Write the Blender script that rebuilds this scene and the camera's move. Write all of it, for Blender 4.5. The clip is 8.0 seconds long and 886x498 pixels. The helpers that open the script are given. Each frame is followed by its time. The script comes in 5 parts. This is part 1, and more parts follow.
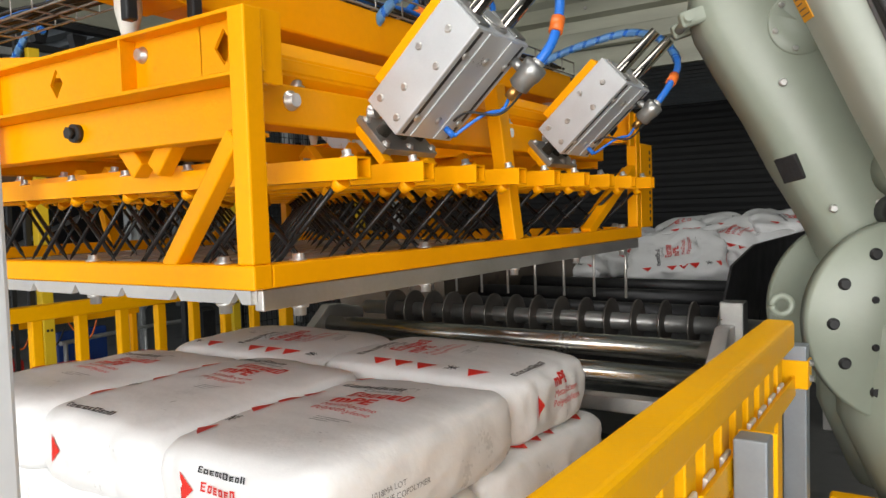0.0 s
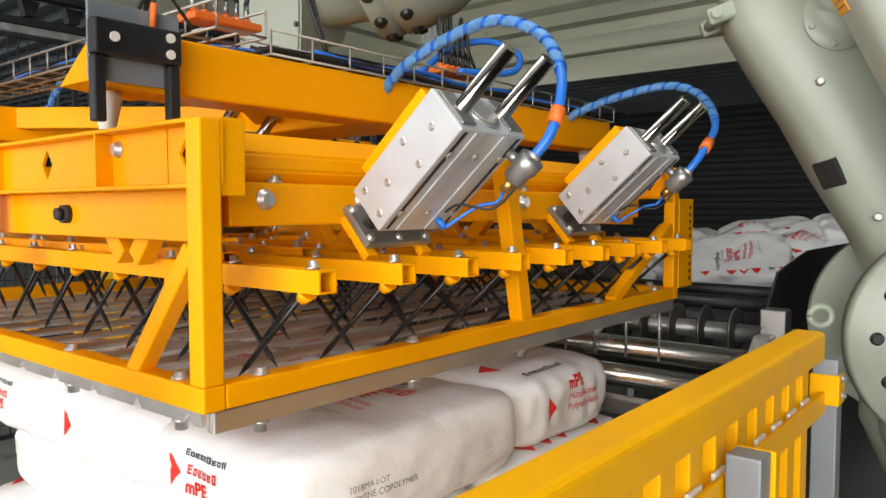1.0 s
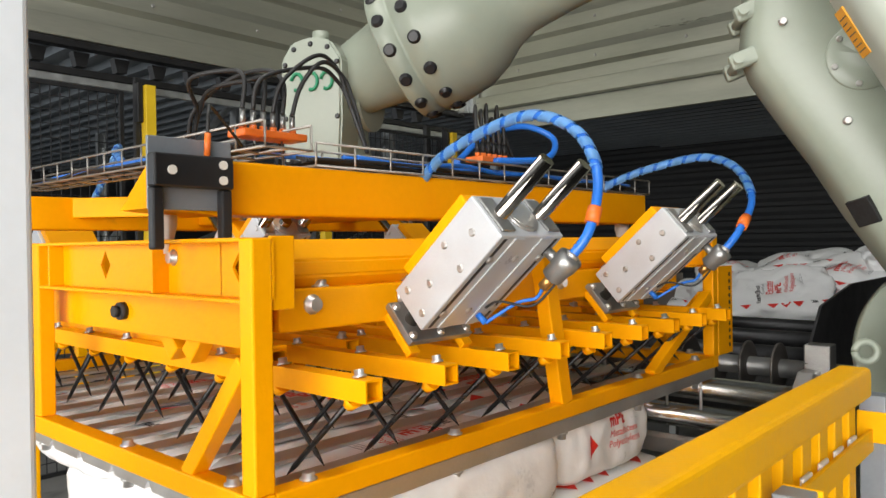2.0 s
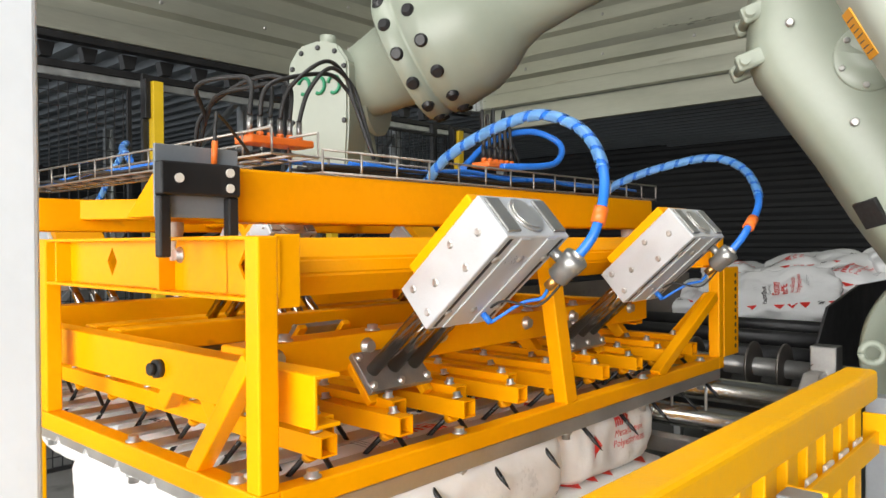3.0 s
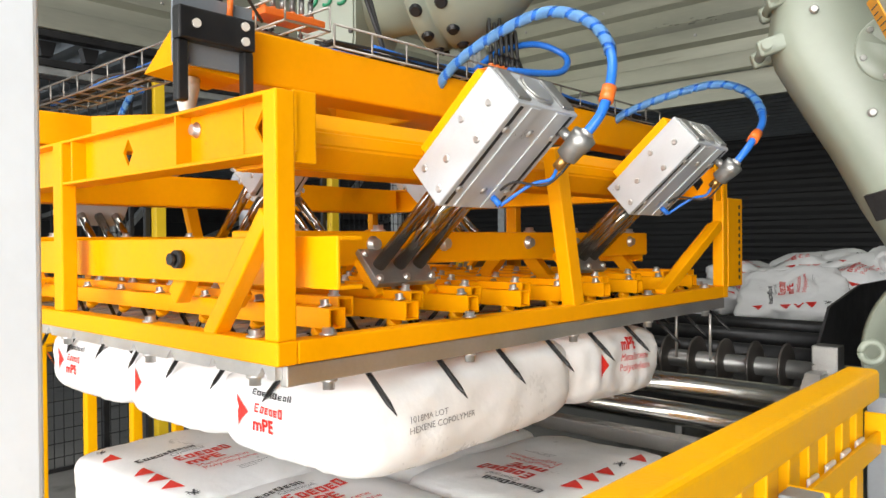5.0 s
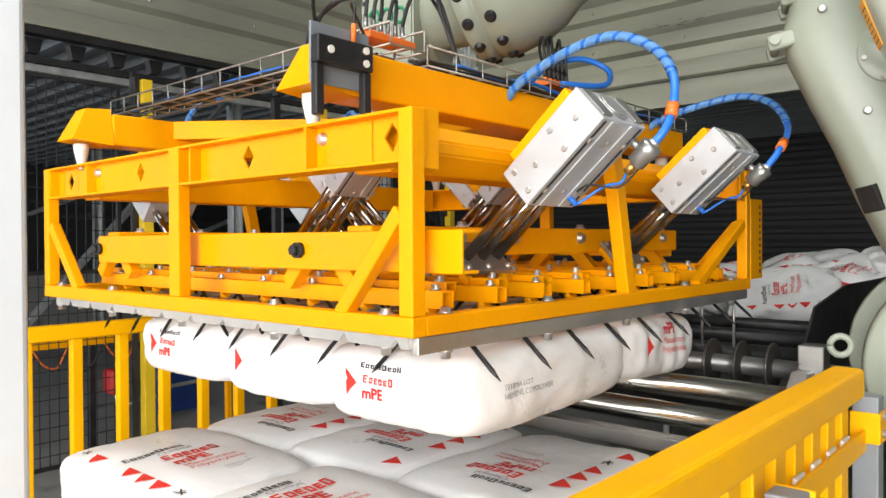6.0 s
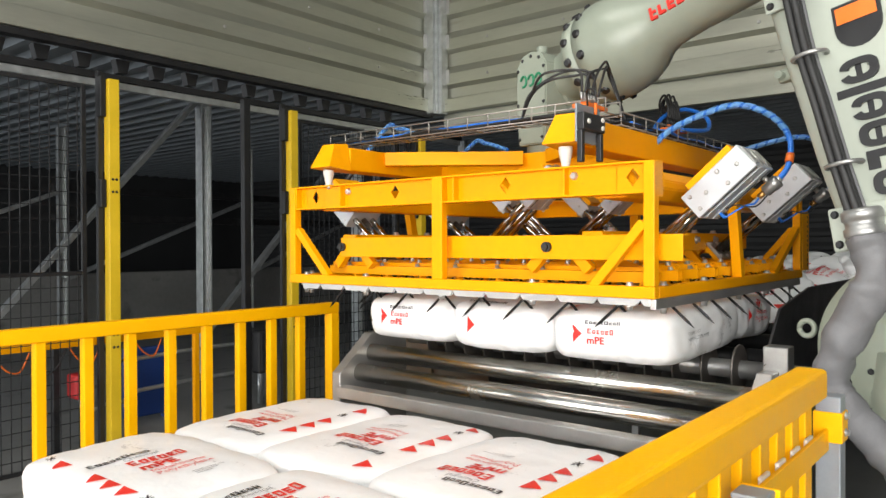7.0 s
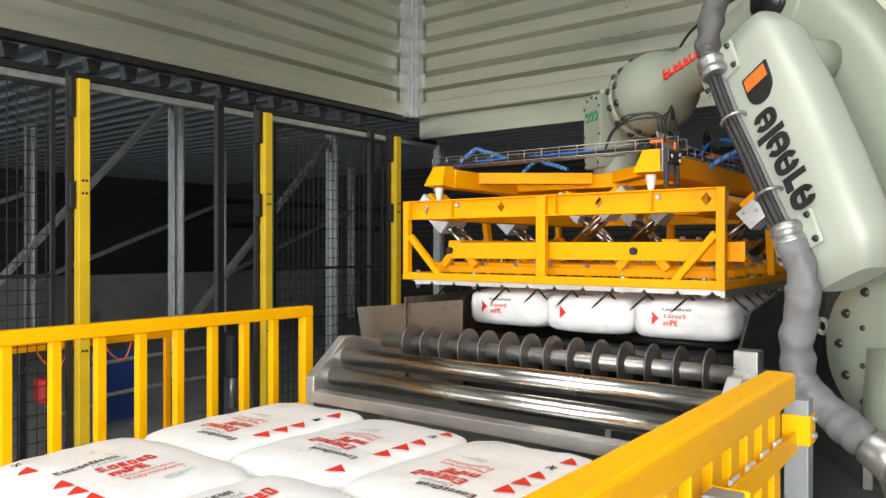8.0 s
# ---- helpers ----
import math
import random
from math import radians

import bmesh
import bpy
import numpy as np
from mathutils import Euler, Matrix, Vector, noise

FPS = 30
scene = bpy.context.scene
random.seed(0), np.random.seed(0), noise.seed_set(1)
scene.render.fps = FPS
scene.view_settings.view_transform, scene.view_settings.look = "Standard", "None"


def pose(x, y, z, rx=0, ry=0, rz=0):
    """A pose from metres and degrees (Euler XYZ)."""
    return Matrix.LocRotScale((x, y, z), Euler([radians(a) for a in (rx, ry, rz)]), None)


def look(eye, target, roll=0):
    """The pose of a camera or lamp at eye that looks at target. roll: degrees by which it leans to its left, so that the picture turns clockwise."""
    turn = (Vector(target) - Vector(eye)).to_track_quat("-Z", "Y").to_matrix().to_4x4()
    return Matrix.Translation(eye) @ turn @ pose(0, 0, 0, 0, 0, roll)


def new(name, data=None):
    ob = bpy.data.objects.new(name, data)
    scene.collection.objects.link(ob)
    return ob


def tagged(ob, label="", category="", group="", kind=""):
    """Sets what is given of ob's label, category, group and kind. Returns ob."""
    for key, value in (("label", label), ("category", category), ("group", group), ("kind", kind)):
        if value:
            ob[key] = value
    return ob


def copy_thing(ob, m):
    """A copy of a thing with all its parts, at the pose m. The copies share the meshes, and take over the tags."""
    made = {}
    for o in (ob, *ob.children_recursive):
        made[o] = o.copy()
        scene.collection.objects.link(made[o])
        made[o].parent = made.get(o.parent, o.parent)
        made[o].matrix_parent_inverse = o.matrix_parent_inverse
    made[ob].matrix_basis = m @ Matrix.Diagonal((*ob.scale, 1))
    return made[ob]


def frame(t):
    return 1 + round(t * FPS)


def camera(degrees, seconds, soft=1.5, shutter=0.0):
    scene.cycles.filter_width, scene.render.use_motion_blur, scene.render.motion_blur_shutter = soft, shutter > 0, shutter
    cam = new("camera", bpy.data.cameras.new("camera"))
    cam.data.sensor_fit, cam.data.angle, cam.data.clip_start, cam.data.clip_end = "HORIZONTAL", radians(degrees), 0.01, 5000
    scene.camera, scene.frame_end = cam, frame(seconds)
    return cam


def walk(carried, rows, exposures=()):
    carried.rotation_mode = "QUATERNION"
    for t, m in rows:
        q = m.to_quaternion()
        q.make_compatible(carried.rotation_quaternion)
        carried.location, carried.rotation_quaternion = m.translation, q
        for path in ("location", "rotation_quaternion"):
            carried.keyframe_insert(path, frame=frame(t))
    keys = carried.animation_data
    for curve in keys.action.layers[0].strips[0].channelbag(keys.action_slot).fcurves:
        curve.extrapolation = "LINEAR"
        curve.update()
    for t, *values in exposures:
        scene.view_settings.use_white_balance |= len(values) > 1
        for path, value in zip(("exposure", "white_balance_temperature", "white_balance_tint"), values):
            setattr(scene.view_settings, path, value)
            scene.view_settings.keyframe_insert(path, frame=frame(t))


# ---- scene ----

# ---------------- camera and its walk ----------------
cam = camera(62.12, 8.0, soft=1.5)
EYE = 1.38
PATH = [
    (0.0, -0.096, -0.076, -0.002, 33.65, -2.90, -1.77),
    (0.5, -0.081, 0.005, -0.011, 33.92, -3.02, -1.83),
    (0.6, -0.060, 0.012, -0.011, 35.48, -2.78, -1.33),
    (0.7, -0.043, 0.018, -0.011, 36.67, -3.11, -0.53),
    (0.8, -0.032, 0.021, -0.010, 37.50, -2.73, -0.08),
    (0.9, -0.020, 0.025, -0.010, 38.20, -2.88, 0.25),
    (1.0, -0.012, 0.027, -0.010, 39.14, -3.19, -0.03),
    (1.2, -0.005, 0.029, -0.009, 40.08, -3.85, 0.40),
    (1.5, 0.006, 0.032, -0.008, 41.08, -3.04, -0.53),
    (2.0, 0.0, 0.0, 0.0, 41.83, -0.43, -0.83),
    (3.5, 0.0, 0.0, 0.0, 42.42, -0.67, -0.25),
    (4.0, 0.0, 0.0, 0.0, 42.33, -0.61, -0.59),
    (4.5, 0.0, 0.0, 0.0, 42.41, -0.56, -0.48),
    (6.0, 0.0, 0.0, 0.0, 41.52, -0.62, -0.31),
    (6.5, 0.0, 0.0, 0.0, 40.41, -0.53, -0.14),
    (7.0, 0.0, 0.0, 0.0, 39.28, -0.43, -0.22),
    (7.5, 0.0, 0.0, 0.0, 38.75, -0.27, 0.02),
    (8.0, 0.0, 0.0, 0.0, 37.33, -0.13, 0.07),
]


def camera_pose(x, y, z, yaw, pitch, roll):
    return pose(x, y, EYE + z, 90 + pitch, 0, yaw) @ pose(0, 0, 0, 0, 0, roll)


# ---------------- motion of the gripper ----------------
# seconds, place of the gripper's lower outer corner
GRIP = [
    (0.0, -0.845, 0.595, 1.280),
    (0.5, -0.846, 0.562, 1.178),
    (1.0, -0.830, 0.550, 1.106),
    (1.5, -0.830, 0.550, 1.058),
    (2.0, -0.829, 0.550, 1.012),
    (3.5, -0.829, 0.550, 1.010),
    (4.0, -0.834, 0.560, 1.070),
    (4.5, -0.835, 0.560, 1.170),
    (5.1, -0.832, 0.590, 1.214),
    (6.0, -0.828, 0.860, 1.221),
    (6.5, -0.827, 1.294, 1.226),
    (7.0, -0.816, 1.901, 1.226),
    (7.5, -0.800, 2.384, 1.221),
    (8.0, -0.806, 2.745, 1.224),
]
# seconds, how far the carriage has sunk towards the frame
SINK = [(0.0, 0.0), (1.0, 0.0), (1.5, -0.008), (2.0, -0.020), (2.3, -0.032), (3.5, -0.036), (4.0, -0.016), (4.3, 0.0), (8.0, 0.0)]
GW, GD, GH = 1.536, 1.57, 0.38

# ---------------- light ----------------
world = bpy.data.worlds.new("world")
scene.world = world
world.use_nodes = True
wn = world.node_tree.nodes
sky = wn.new("ShaderNodeTexSky")
sky.sky_type, sky.sun_disc = "NISHITA", False
sky.sun_elevation, sky.sun_rotation = radians(40), radians(200)
world.node_tree.links.new(sky.outputs[0], wn["Background"].inputs[0])
wn["Background"].inputs[1].default_value = 0.10


def area(name, place, target, sx, sy, power, colour=(1, 1, 1)):
    d = bpy.data.lights.new(name, "AREA")
    d.shape, d.size, d.size_y, d.energy, d.color = "RECTANGLE", sx, sy, power, colour
    ob = new(name, d)
    ob.matrix_world = look(place, target)
    return ob


area("bay_daylight", (0.9, -3.7, 1.9), (-1.3, 1.8, 0.8), 6.0, 3.0, 615, (1.0, 0.98, 0.95))
# Added fill lamp without a fitting; it brightens the bag tops.
area("roof_light", (-1.0, 0.6, 4.5), (-1.0, 0.8, 0), 3.0, 1.2, 85, (1.0, 0.97, 0.92))
# Added lamp, out of view, that brightens the roof of the hall beyond.
area("hall_daylight", (-10.8, -5.7, 1.7), (-9.0, 5.0, 2.2), 8.0, 2.6, 330, (0.86, 0.93, 1.0))
scene.view_settings.exposure = 0.0


# ---------------- materials ----------------
def material(name, colour, rough=0.5, metal=0.0, vary=0.12, scale=6.0, bump=0.0, bump_scale=60.0, stain=None, stain_at=0.62,
             stretch=(1, 1, 1), rough_vary=0.12, coat=0.0, piece=0.0, spec=0.5):
    """A procedural surface: broad variation, fine grain, relief and stains."""
    m = bpy.data.materials.new(name)
    m.use_nodes = True
    n, l = m.node_tree.nodes, m.node_tree.links
    b = n["Principled BSDF"]
    co = n.new("ShaderNodeTexCoord")
    mp = n.new("ShaderNodeMapping")
    mp.inputs["Scale"].default_value = stretch
    l.new(co.outputs["Object"], mp.inputs[0])
    big, fine = n.new("ShaderNodeTexNoise"), n.new("ShaderNodeTexNoise")
    for t, s, d in ((big, scale, 4), (fine, scale * 14, 3)):
        t.inputs["Scale"].default_value, t.inputs["Detail"].default_value = s, d
        l.new(mp.outputs[0], t.inputs["Vector"])
    add = n.new("ShaderNodeMath")
    add.operation = "MULTIPLY_ADD"
    l.new(fine.outputs[0], add.inputs[0])
    add.inputs[1].default_value = 0.35
    l.new(big.outputs[0], add.inputs[2])
    ramp = n.new("ShaderNodeMapRange")
    ramp.inputs["From Min"].default_value, ramp.inputs["From Max"].default_value = 0.40, 0.95
    ramp.inputs["To Min"].default_value, ramp.inputs["To Max"].default_value = 1 - vary, 1 + vary
    l.new(add.outputs[0], ramp.inputs[0])
    mul = n.new("ShaderNodeMix")
    mul.data_type, mul.blend_type = "RGBA", "MULTIPLY"
    mul.inputs[0].default_value = 1.0
    mul.inputs[6].default_value = (*colour, 1)
    l.new(ramp.outputs[0], mul.inputs[7])
    out = mul.outputs[2]
    if piece:
        oi = n.new("ShaderNodeObjectInfo")
        pr = n.new("ShaderNodeMapRange")
        pr.inputs["To Min"].default_value, pr.inputs["To Max"].default_value = 1 - piece, 1 + piece
        l.new(oi.outputs["Random"], pr.inputs[0])
        m2 = n.new("ShaderNodeMix")
        m2.data_type, m2.blend_type = "RGBA", "MULTIPLY"
        m2.inputs[0].default_value = 1.0
        l.new(out, m2.inputs[6])
        l.new(pr.outputs[0], m2.inputs[7])
        out = m2.outputs[2]
    if stain:
        sp = n.new("ShaderNodeTexNoise")
        sp.inputs["Scale"].default_value, sp.inputs["Detail"].default_value = scale * 2.3, 8
        l.new(mp.outputs[0], sp.inputs["Vector"])
        sr = n.new("ShaderNodeMapRange")
        sr.inputs["From Min"].default_value, sr.inputs["From Max"].default_value = stain_at, stain_at + 0.10
        sr.inputs["To Max"].default_value = 0.75
        l.new(sp.outputs[0], sr.inputs[0])
        sm = n.new("ShaderNodeMix")
        sm.data_type = "RGBA"
        l.new(sr.outputs[0], sm.inputs[0])
        l.new(out, sm.inputs[6])
        sm.inputs[7].default_value = (*stain, 1)
        out = sm.outputs[2]
    l.new(out, b.inputs["Base Color"])
    rr = n.new("ShaderNodeMapRange")
    rr.inputs["From Min"].default_value, rr.inputs["From Max"].default_value = 0.4, 0.95
    rr.inputs["To Min"].default_value, rr.inputs["To Max"].default_value = max(0.02, rough - rough_vary), min(1, rough + rough_vary)
    l.new(add.outputs[0], rr.inputs[0])
    l.new(rr.outputs[0], b.inputs["Roughness"])
    b.inputs["Metallic"].default_value = metal
    b.inputs["Specular IOR Level"].default_value = spec
    if coat:
        b.inputs["Coat Weight"].default_value, b.inputs["Coat Roughness"].default_value = coat, 0.15
    if bump:
        bt = n.new("ShaderNodeTexNoise")
        bt.inputs["Scale"].default_value, bt.inputs["Detail"].default_value = bump_scale, 4
        l.new(mp.outputs[0], bt.inputs["Vector"])
        bp = n.new("ShaderNodeBump")
        bp.inputs["Strength"].default_value, bp.inputs["Distance"].default_value = bump, 0.004
        l.new(bt.outputs[0], bp.inputs["Height"])
        l.new(bp.outputs[0], b.inputs["Normal"])
    return m


YELLOW = material("yellow_paint", (0.88, 0.362, 0.0), 0.44, vary=0.06, spec=0.14, scale=5, bump=0.12, bump_scale=140, stain=(0.45, 0.2, 0.02), stain_at=0.70)
RAILYEL = material("rail_yellow_paint", (0.93, 0.455, 0.0), 0.42, vary=0.06, spec=0.16, scale=5, bump=0.12, bump_scale=140, stain=(0.55, 0.27, 0.02), stain_at=0.71)
POSTYEL = material("post_yellow_paint", (0.78, 0.52, 0.02), 0.45, vary=0.1, bump=0.1)
BAGFILM = material("bag_film", (0.88, 0.885, 0.885), 0.33, vary=0.03, scale=7, bump=0.85, bump_scale=17, rough_vary=0.10)
REDINK = material("red_ink", (0.72, 0.03, 0.02), 0.42, vary=0.1, scale=30)
BLACKINK = material("black_ink", (0.02, 0.02, 0.025), 0.45, vary=0.1, scale=30)
GREYINK = material("grey_ink", (0.22, 0.22, 0.23), 0.5, vary=0.2, scale=60)
ROBOT = material("robot_paint", (0.262, 0.292, 0.236), 0.38, vary=0.06, scale=3, bump=0.08, bump_scale=90, stain=(0.42, 0.42, 0.36), stain_at=0.72)
STEEL = material("stainless_steel", (0.60, 0.59, 0.57), 0.42, 0.85, vary=0.12, scale=9, bump=0.1, bump_scale=160)
ROLLER = material("roller_steel", (0.58, 0.57, 0.53), 0.24, 1.0, vary=0.08, scale=8, rough_vary=0.05)
DISC = material("disc_steel", (0.17, 0.155, 0.14), 0.42, 0.7, vary=0.3, scale=9)
# Paler copy of the robot paint, used on the side beam.
ROBOTPALE = material("robot_paint_pale", (0.35, 0.38, 0.325), 0.40, vary=0.05, scale=4)
ALU = material("anodised_aluminium", (0.56, 0.58, 0.60), 0.38, 0.30, vary=0.06, scale=20, bump=0.06, bump_scale=300)
CHROME = material("chrome_rod", (0.40, 0.37, 0.33), 0.14, 1.0, vary=0.06, scale=12, rough_vary=0.05)
GALV = material("galvanised_steel", (0.55, 0.57, 0.57), 0.42, 0.8, vary=0.2, scale=14)
NEEDLE = material("black_needle_steel", (0.025, 0.024, 0.024), 0.32, 0.6, vary=0.25, scale=40)
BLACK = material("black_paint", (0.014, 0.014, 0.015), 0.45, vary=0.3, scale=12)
DARKSTEEL = material("dark_steel", (0.05, 0.05, 0.052), 0.45, 0.7, vary=0.35, scale=10, bump=0.15)
GREYALU = material("grey_aluminium_post", (0.27, 0.30, 0.33), 0.45, 0.4, vary=0.1, scale=12)
WHITEPAINT = material("white_paint", (0.74, 0.77, 0.80), 0.45, vary=0.05, scale=4, bump=0.1, stain=(0.5, 0.52, 0.54), stain_at=0.72)
PANEL = material("header_sheet", (0.47, 0.475, 0.395), 0.36, 0.65, vary=0.14, scale=1.6, stretch=(0.4, 0.4, 3), stain=(0.36, 0.33, 0.25), stain_at=0.66)
CLAD = material("roof_sheet", (0.30, 0.325, 0.345), 0.42, 0.4, vary=0.15, scale=1.5)
CONCRETE = material("concrete_floor", (0.23, 0.23, 0.22), 0.75, vary=0.2, scale=1.2, bump=0.4, bump_scale=40, stain=(0.10, 0.10, 0.10), stain_at=0.6)
# Near-black puts the hall's lack of light into the wall colour.
UNLITWALL = material("unlit_wall", (0.032, 0.033, 0.034), 0.7, vary=0.3, scale=0.8)
MESH = material("black_wire", (0.012, 0.012, 0.013), 0.55, vary=0.2)
BLUE = material("blue_hose", (0.02, 0.16, 0.62), 0.35, vary=0.1, scale=25)
SPIRAL = material("spiral_wrap", (0.20, 0.46, 0.80), 0.35, vary=0.1, scale=30)
RUBBER = material("black_rubber", (0.018, 0.018, 0.018), 0.55, vary=0.2, scale=30)
ORANGE = material("orange_plastic", (0.75, 0.16, 0.02), 0.4, vary=0.1, scale=20)
BRASS = material("brass_fitting", (0.55, 0.30, 0.10), 0.35, 0.9, vary=0.2, scale=40)
NYLON = material("white_nylon", (0.70, 0.68, 0.62), 0.5, vary=0.06, scale=20)
WOOD = material("pallet_wood", (0.38, 0.25, 0.13), 0.75, vary=0.3, scale=9, stretch=(1, 8, 8), bump=0.4, piece=0.15)
BLUEBOX = material("blue_panel", (0.015, 0.05, 0.22), 0.5, vary=0.15, scale=3)
REDBOX = material("red_box", (0.45, 0.02, 0.02), 0.45, vary=0.1)
GREEN = material("green_logo", (0.01, 0.20, 0.09), 0.45, vary=0.1)
SLEEVE = material("grey_fabric_sleeve", (0.14, 0.14, 0.145), 0.6, vary=0.15, scale=14, bump=0.8, bump_scale=18)
DARKSLEEVE = material("dark_fabric_sleeve", (0.07, 0.068, 0.066), 0.6, vary=0.2, scale=14, bump=0.8, bump_scale=18)
LABELY = material("label_orange", (0.80, 0.36, 0.01), 0.5, vary=0.05)
DULLSTEEL = material("dull_steel", (0.34, 0.34, 0.33), 0.38, 0.8, vary=0.2, scale=20)
TRAYWIRE = material("tray_wire", (0.33, 0.31, 0.28), 0.42, 0.7, vary=0.25, scale=16)
BROWNPLATE = material("oiled_plate", (0.16, 0.13, 0.10), 0.40, 0.75, vary=0.25, scale=4, stain=(0.06, 0.05, 0.04), stain_at=0.6)


# ---------------- building helpers ----------------
def box(bm, x0, x1, y0, y1, z0, z1, m=None):
    r = bmesh.ops.create_cube(bm, size=1)["verts"]
    for v in r:
        v.co = Vector(((x0 + x1) / 2 + v.co.x * (x1 - x0), (y0 + y1) / 2 + v.co.y * (y1 - y0), (z0 + z1) / 2 + v.co.z * (z1 - z0)))
        if m:
            v.co = m @ v.co
    return r


def rbox(bm, x0, x1, y0, y1, z0, z1, r=0.004, m=None, seg=2):
    vs = box(bm, x0, x1, y0, y1, z0, z1)
    es = {e for v in vs for e in v.link_edges}
    out = bmesh.ops.bevel(bm, geom=list(es), offset=r, segments=seg, affect="EDGES", profile=0.5)
    if m:
        for v in {v for f in out["faces"] for v in f.verts} | {v for v in vs if v.is_valid}:
            v.co = m @ v.co


def beam(bm, p, q, w, h, r=0.003, up=(0, 0, 1)):
    """A bevelled bar from p to q, w across and h along up."""
    p, q = Vector(p), Vector(q)
    d = q - p
    z = d.normalized()
    x = Vector(up).cross(z)
    x = x.normalized() if x.length > 1e-4 else Vector((1, 0, 0))
    y = z.cross(x)
    m = Matrix((x, y, z)).transposed().to_4x4()
    m.translation = (p + q) / 2
    rbox(bm, -w / 2, w / 2, -h / 2, h / 2, -d.length / 2, d.length / 2, r, m)


def tube(bm, pts, r, seg=10, cap=True):
    """A round hose or bar through pts; r may be one number or one for each point."""
    pts = [Vector(p) for p in pts]
    rings, x = [], None
    for i, p in enumerate(pts):
        d = (pts[min(i + 1, len(pts) - 1)] - pts[max(i - 1, 0)]).normalized()
        if x is None:
            x = d.orthogonal().normalized()
        x = (x - d * x.dot(d)).normalized()
        y = d.cross(x)
        rr = r[i] if isinstance(r, (list, tuple)) else r
        rings.append([bm.verts.new(p + rr * (math.cos(a) * x + math.sin(a) * y)) for a in (2 * math.pi * k / seg for k in range(seg))])
    for a, b in zip(rings, rings[1:]):
        for k in range(seg):
            f = bm.faces.new((a[k], a[(k + 1) % seg], b[(k + 1) % seg], b[k]))
            f.smooth = True
    if cap:
        bm.faces.new(rings[0][::-1])
        bm.faces.new(rings[-1])


def cyl(bm, p, q, r, seg=16, r2=None):
    tube(bm, [p, q], [r, r if r2 is None else r2], seg)


def bolt(bm, p, n, r=0.008, h=0.007):
    """A hexagon head with a washer on a surface."""
    p, n = Vector(p), Vector(n).normalized()
    tube(bm, [p, p + n * h * 0.3, p + n * h * 0.5, p + n * h * 1.3], [r * 1.45, r * 1.45, r, r], 12)


def bolts(items, mat, parent, label="bright bolt head", name="bolt"):
    """Single bolt heads on shared meshes; items: place, normal, radius, height."""
    for p, n, r, hh in items:
        key = (name, round(r, 4), round(hh, 4), mat.name)
        if key not in BOLT_MESH:
            bm = bmesh.new()
            bolt(bm, (0, 0, 0), (0, 0, 1), r, hh)
            BOLT_MESH[key] = mesh_of(name, bm, mat)
        ob = new(name, BOLT_MESH[key])
        ob.parent = parent
        ob.matrix_local = Matrix.Translation(p) @ Vector(n).to_track_quat("Z", "Y").to_matrix().to_4x4()
        tagged(ob, label)


BOLT_MESH = {}


def smooth_path(pts, n=10):
    """A Catmull-Rom run through pts."""
    pts = [Vector(p) for p in pts]
    out = []
    for i in range(len(pts) - 1):
        a, b, c, d = pts[max(i - 1, 0)], pts[i], pts[i + 1], pts[min(i + 2, len(pts) - 1)]
        for k in range(n):
            t = k / n
            out.append(0.5 * ((2 * b) + (c - a) * t + (2 * a - 5 * b + 4 * c - d) * t * t + (3 * b - a - 3 * c + d) * t ** 3))
    return out + [pts[-1]]


def mesh_of(name, bm, mat):
    me = bpy.data.meshes.new(name)
    bmesh.ops.recalc_face_normals(bm, faces=bm.faces)
    bm.to_mesh(me)
    bm.free()
    for m in (mat if isinstance(mat, (list, tuple)) else [mat]):
        me.materials.append(m)
    return me


def part(name, bm, mat, parent=None, label=""):
    ob = new(name, mesh_of(name, bm, mat))
    if parent:
        ob.parent = parent
    return tagged(ob, label)


def thing(name, label, category, group="", kind="", at=(0, 0, 0)):
    ob = new(name)
    ob.location = at
    ob.empty_display_size = 0.05
    return tagged(ob, label, category, group, kind)


def solid(name, bm, mat, label, category, group="", kind=""):
    return tagged(part(name, bm, mat), label, category, group, kind)


def grip_at(t):
    """The gripper's corner at a time, in a straight line between its rows."""
    for a, b in zip(GRIP, GRIP[1:]):
        if t <= b[0]:
            k = (t - a[0]) / (b[0] - a[0])
            return Vector([a[i] + (b[i] - a[i]) * k for i in (1, 2, 3)])
    return Vector(GRIP[-1][1:])


def sink_at(t):
    for a, b in zip(SINK, SINK[1:]):
        if t <= b[0]:
            return a[1] + (b[1] - a[1]) * (t - a[0]) / (b[0] - a[0])
    return 0.0


# ---------------- structure ----------------
def rib_sheet(bm, length, height, pitch, depth, flat=0.5, run=None):
    """A trapezoid-ribbed sheet in the local xz plane, ribs along x, 'depth' towards -y, with 2 mm of metal."""
    prof, z = [], 0.0
    k = (1 - flat) / 4
    while z < height:
        for f, d in ((0, 0), (flat / 2, 0), (flat / 2 + k, -depth), (flat / 2 + k + flat / 2, -depth), (1 - k * 0.6, 0)):
            if z + f * pitch <= height:
                prof.append((d, z + f * pitch))
        z += pitch
    prof.append((0, height))
    a = [bm.verts.new((0, d, z)) for d, z in prof]
    b = [bm.verts.new((length, d, z)) for d, z in prof]
    a2 = [bm.verts.new((0, d + 0.004, z)) for d, z in prof]
    b2 = [bm.verts.new((length, d + 0.004, z)) for d, z in prof]
    for i in range(len(prof) - 1):
        bm.faces.new((a[i], b[i], b[i + 1], a[i + 1]))
        bm.faces.new((a2[i + 1], b2[i + 1], b2[i], a2[i]))


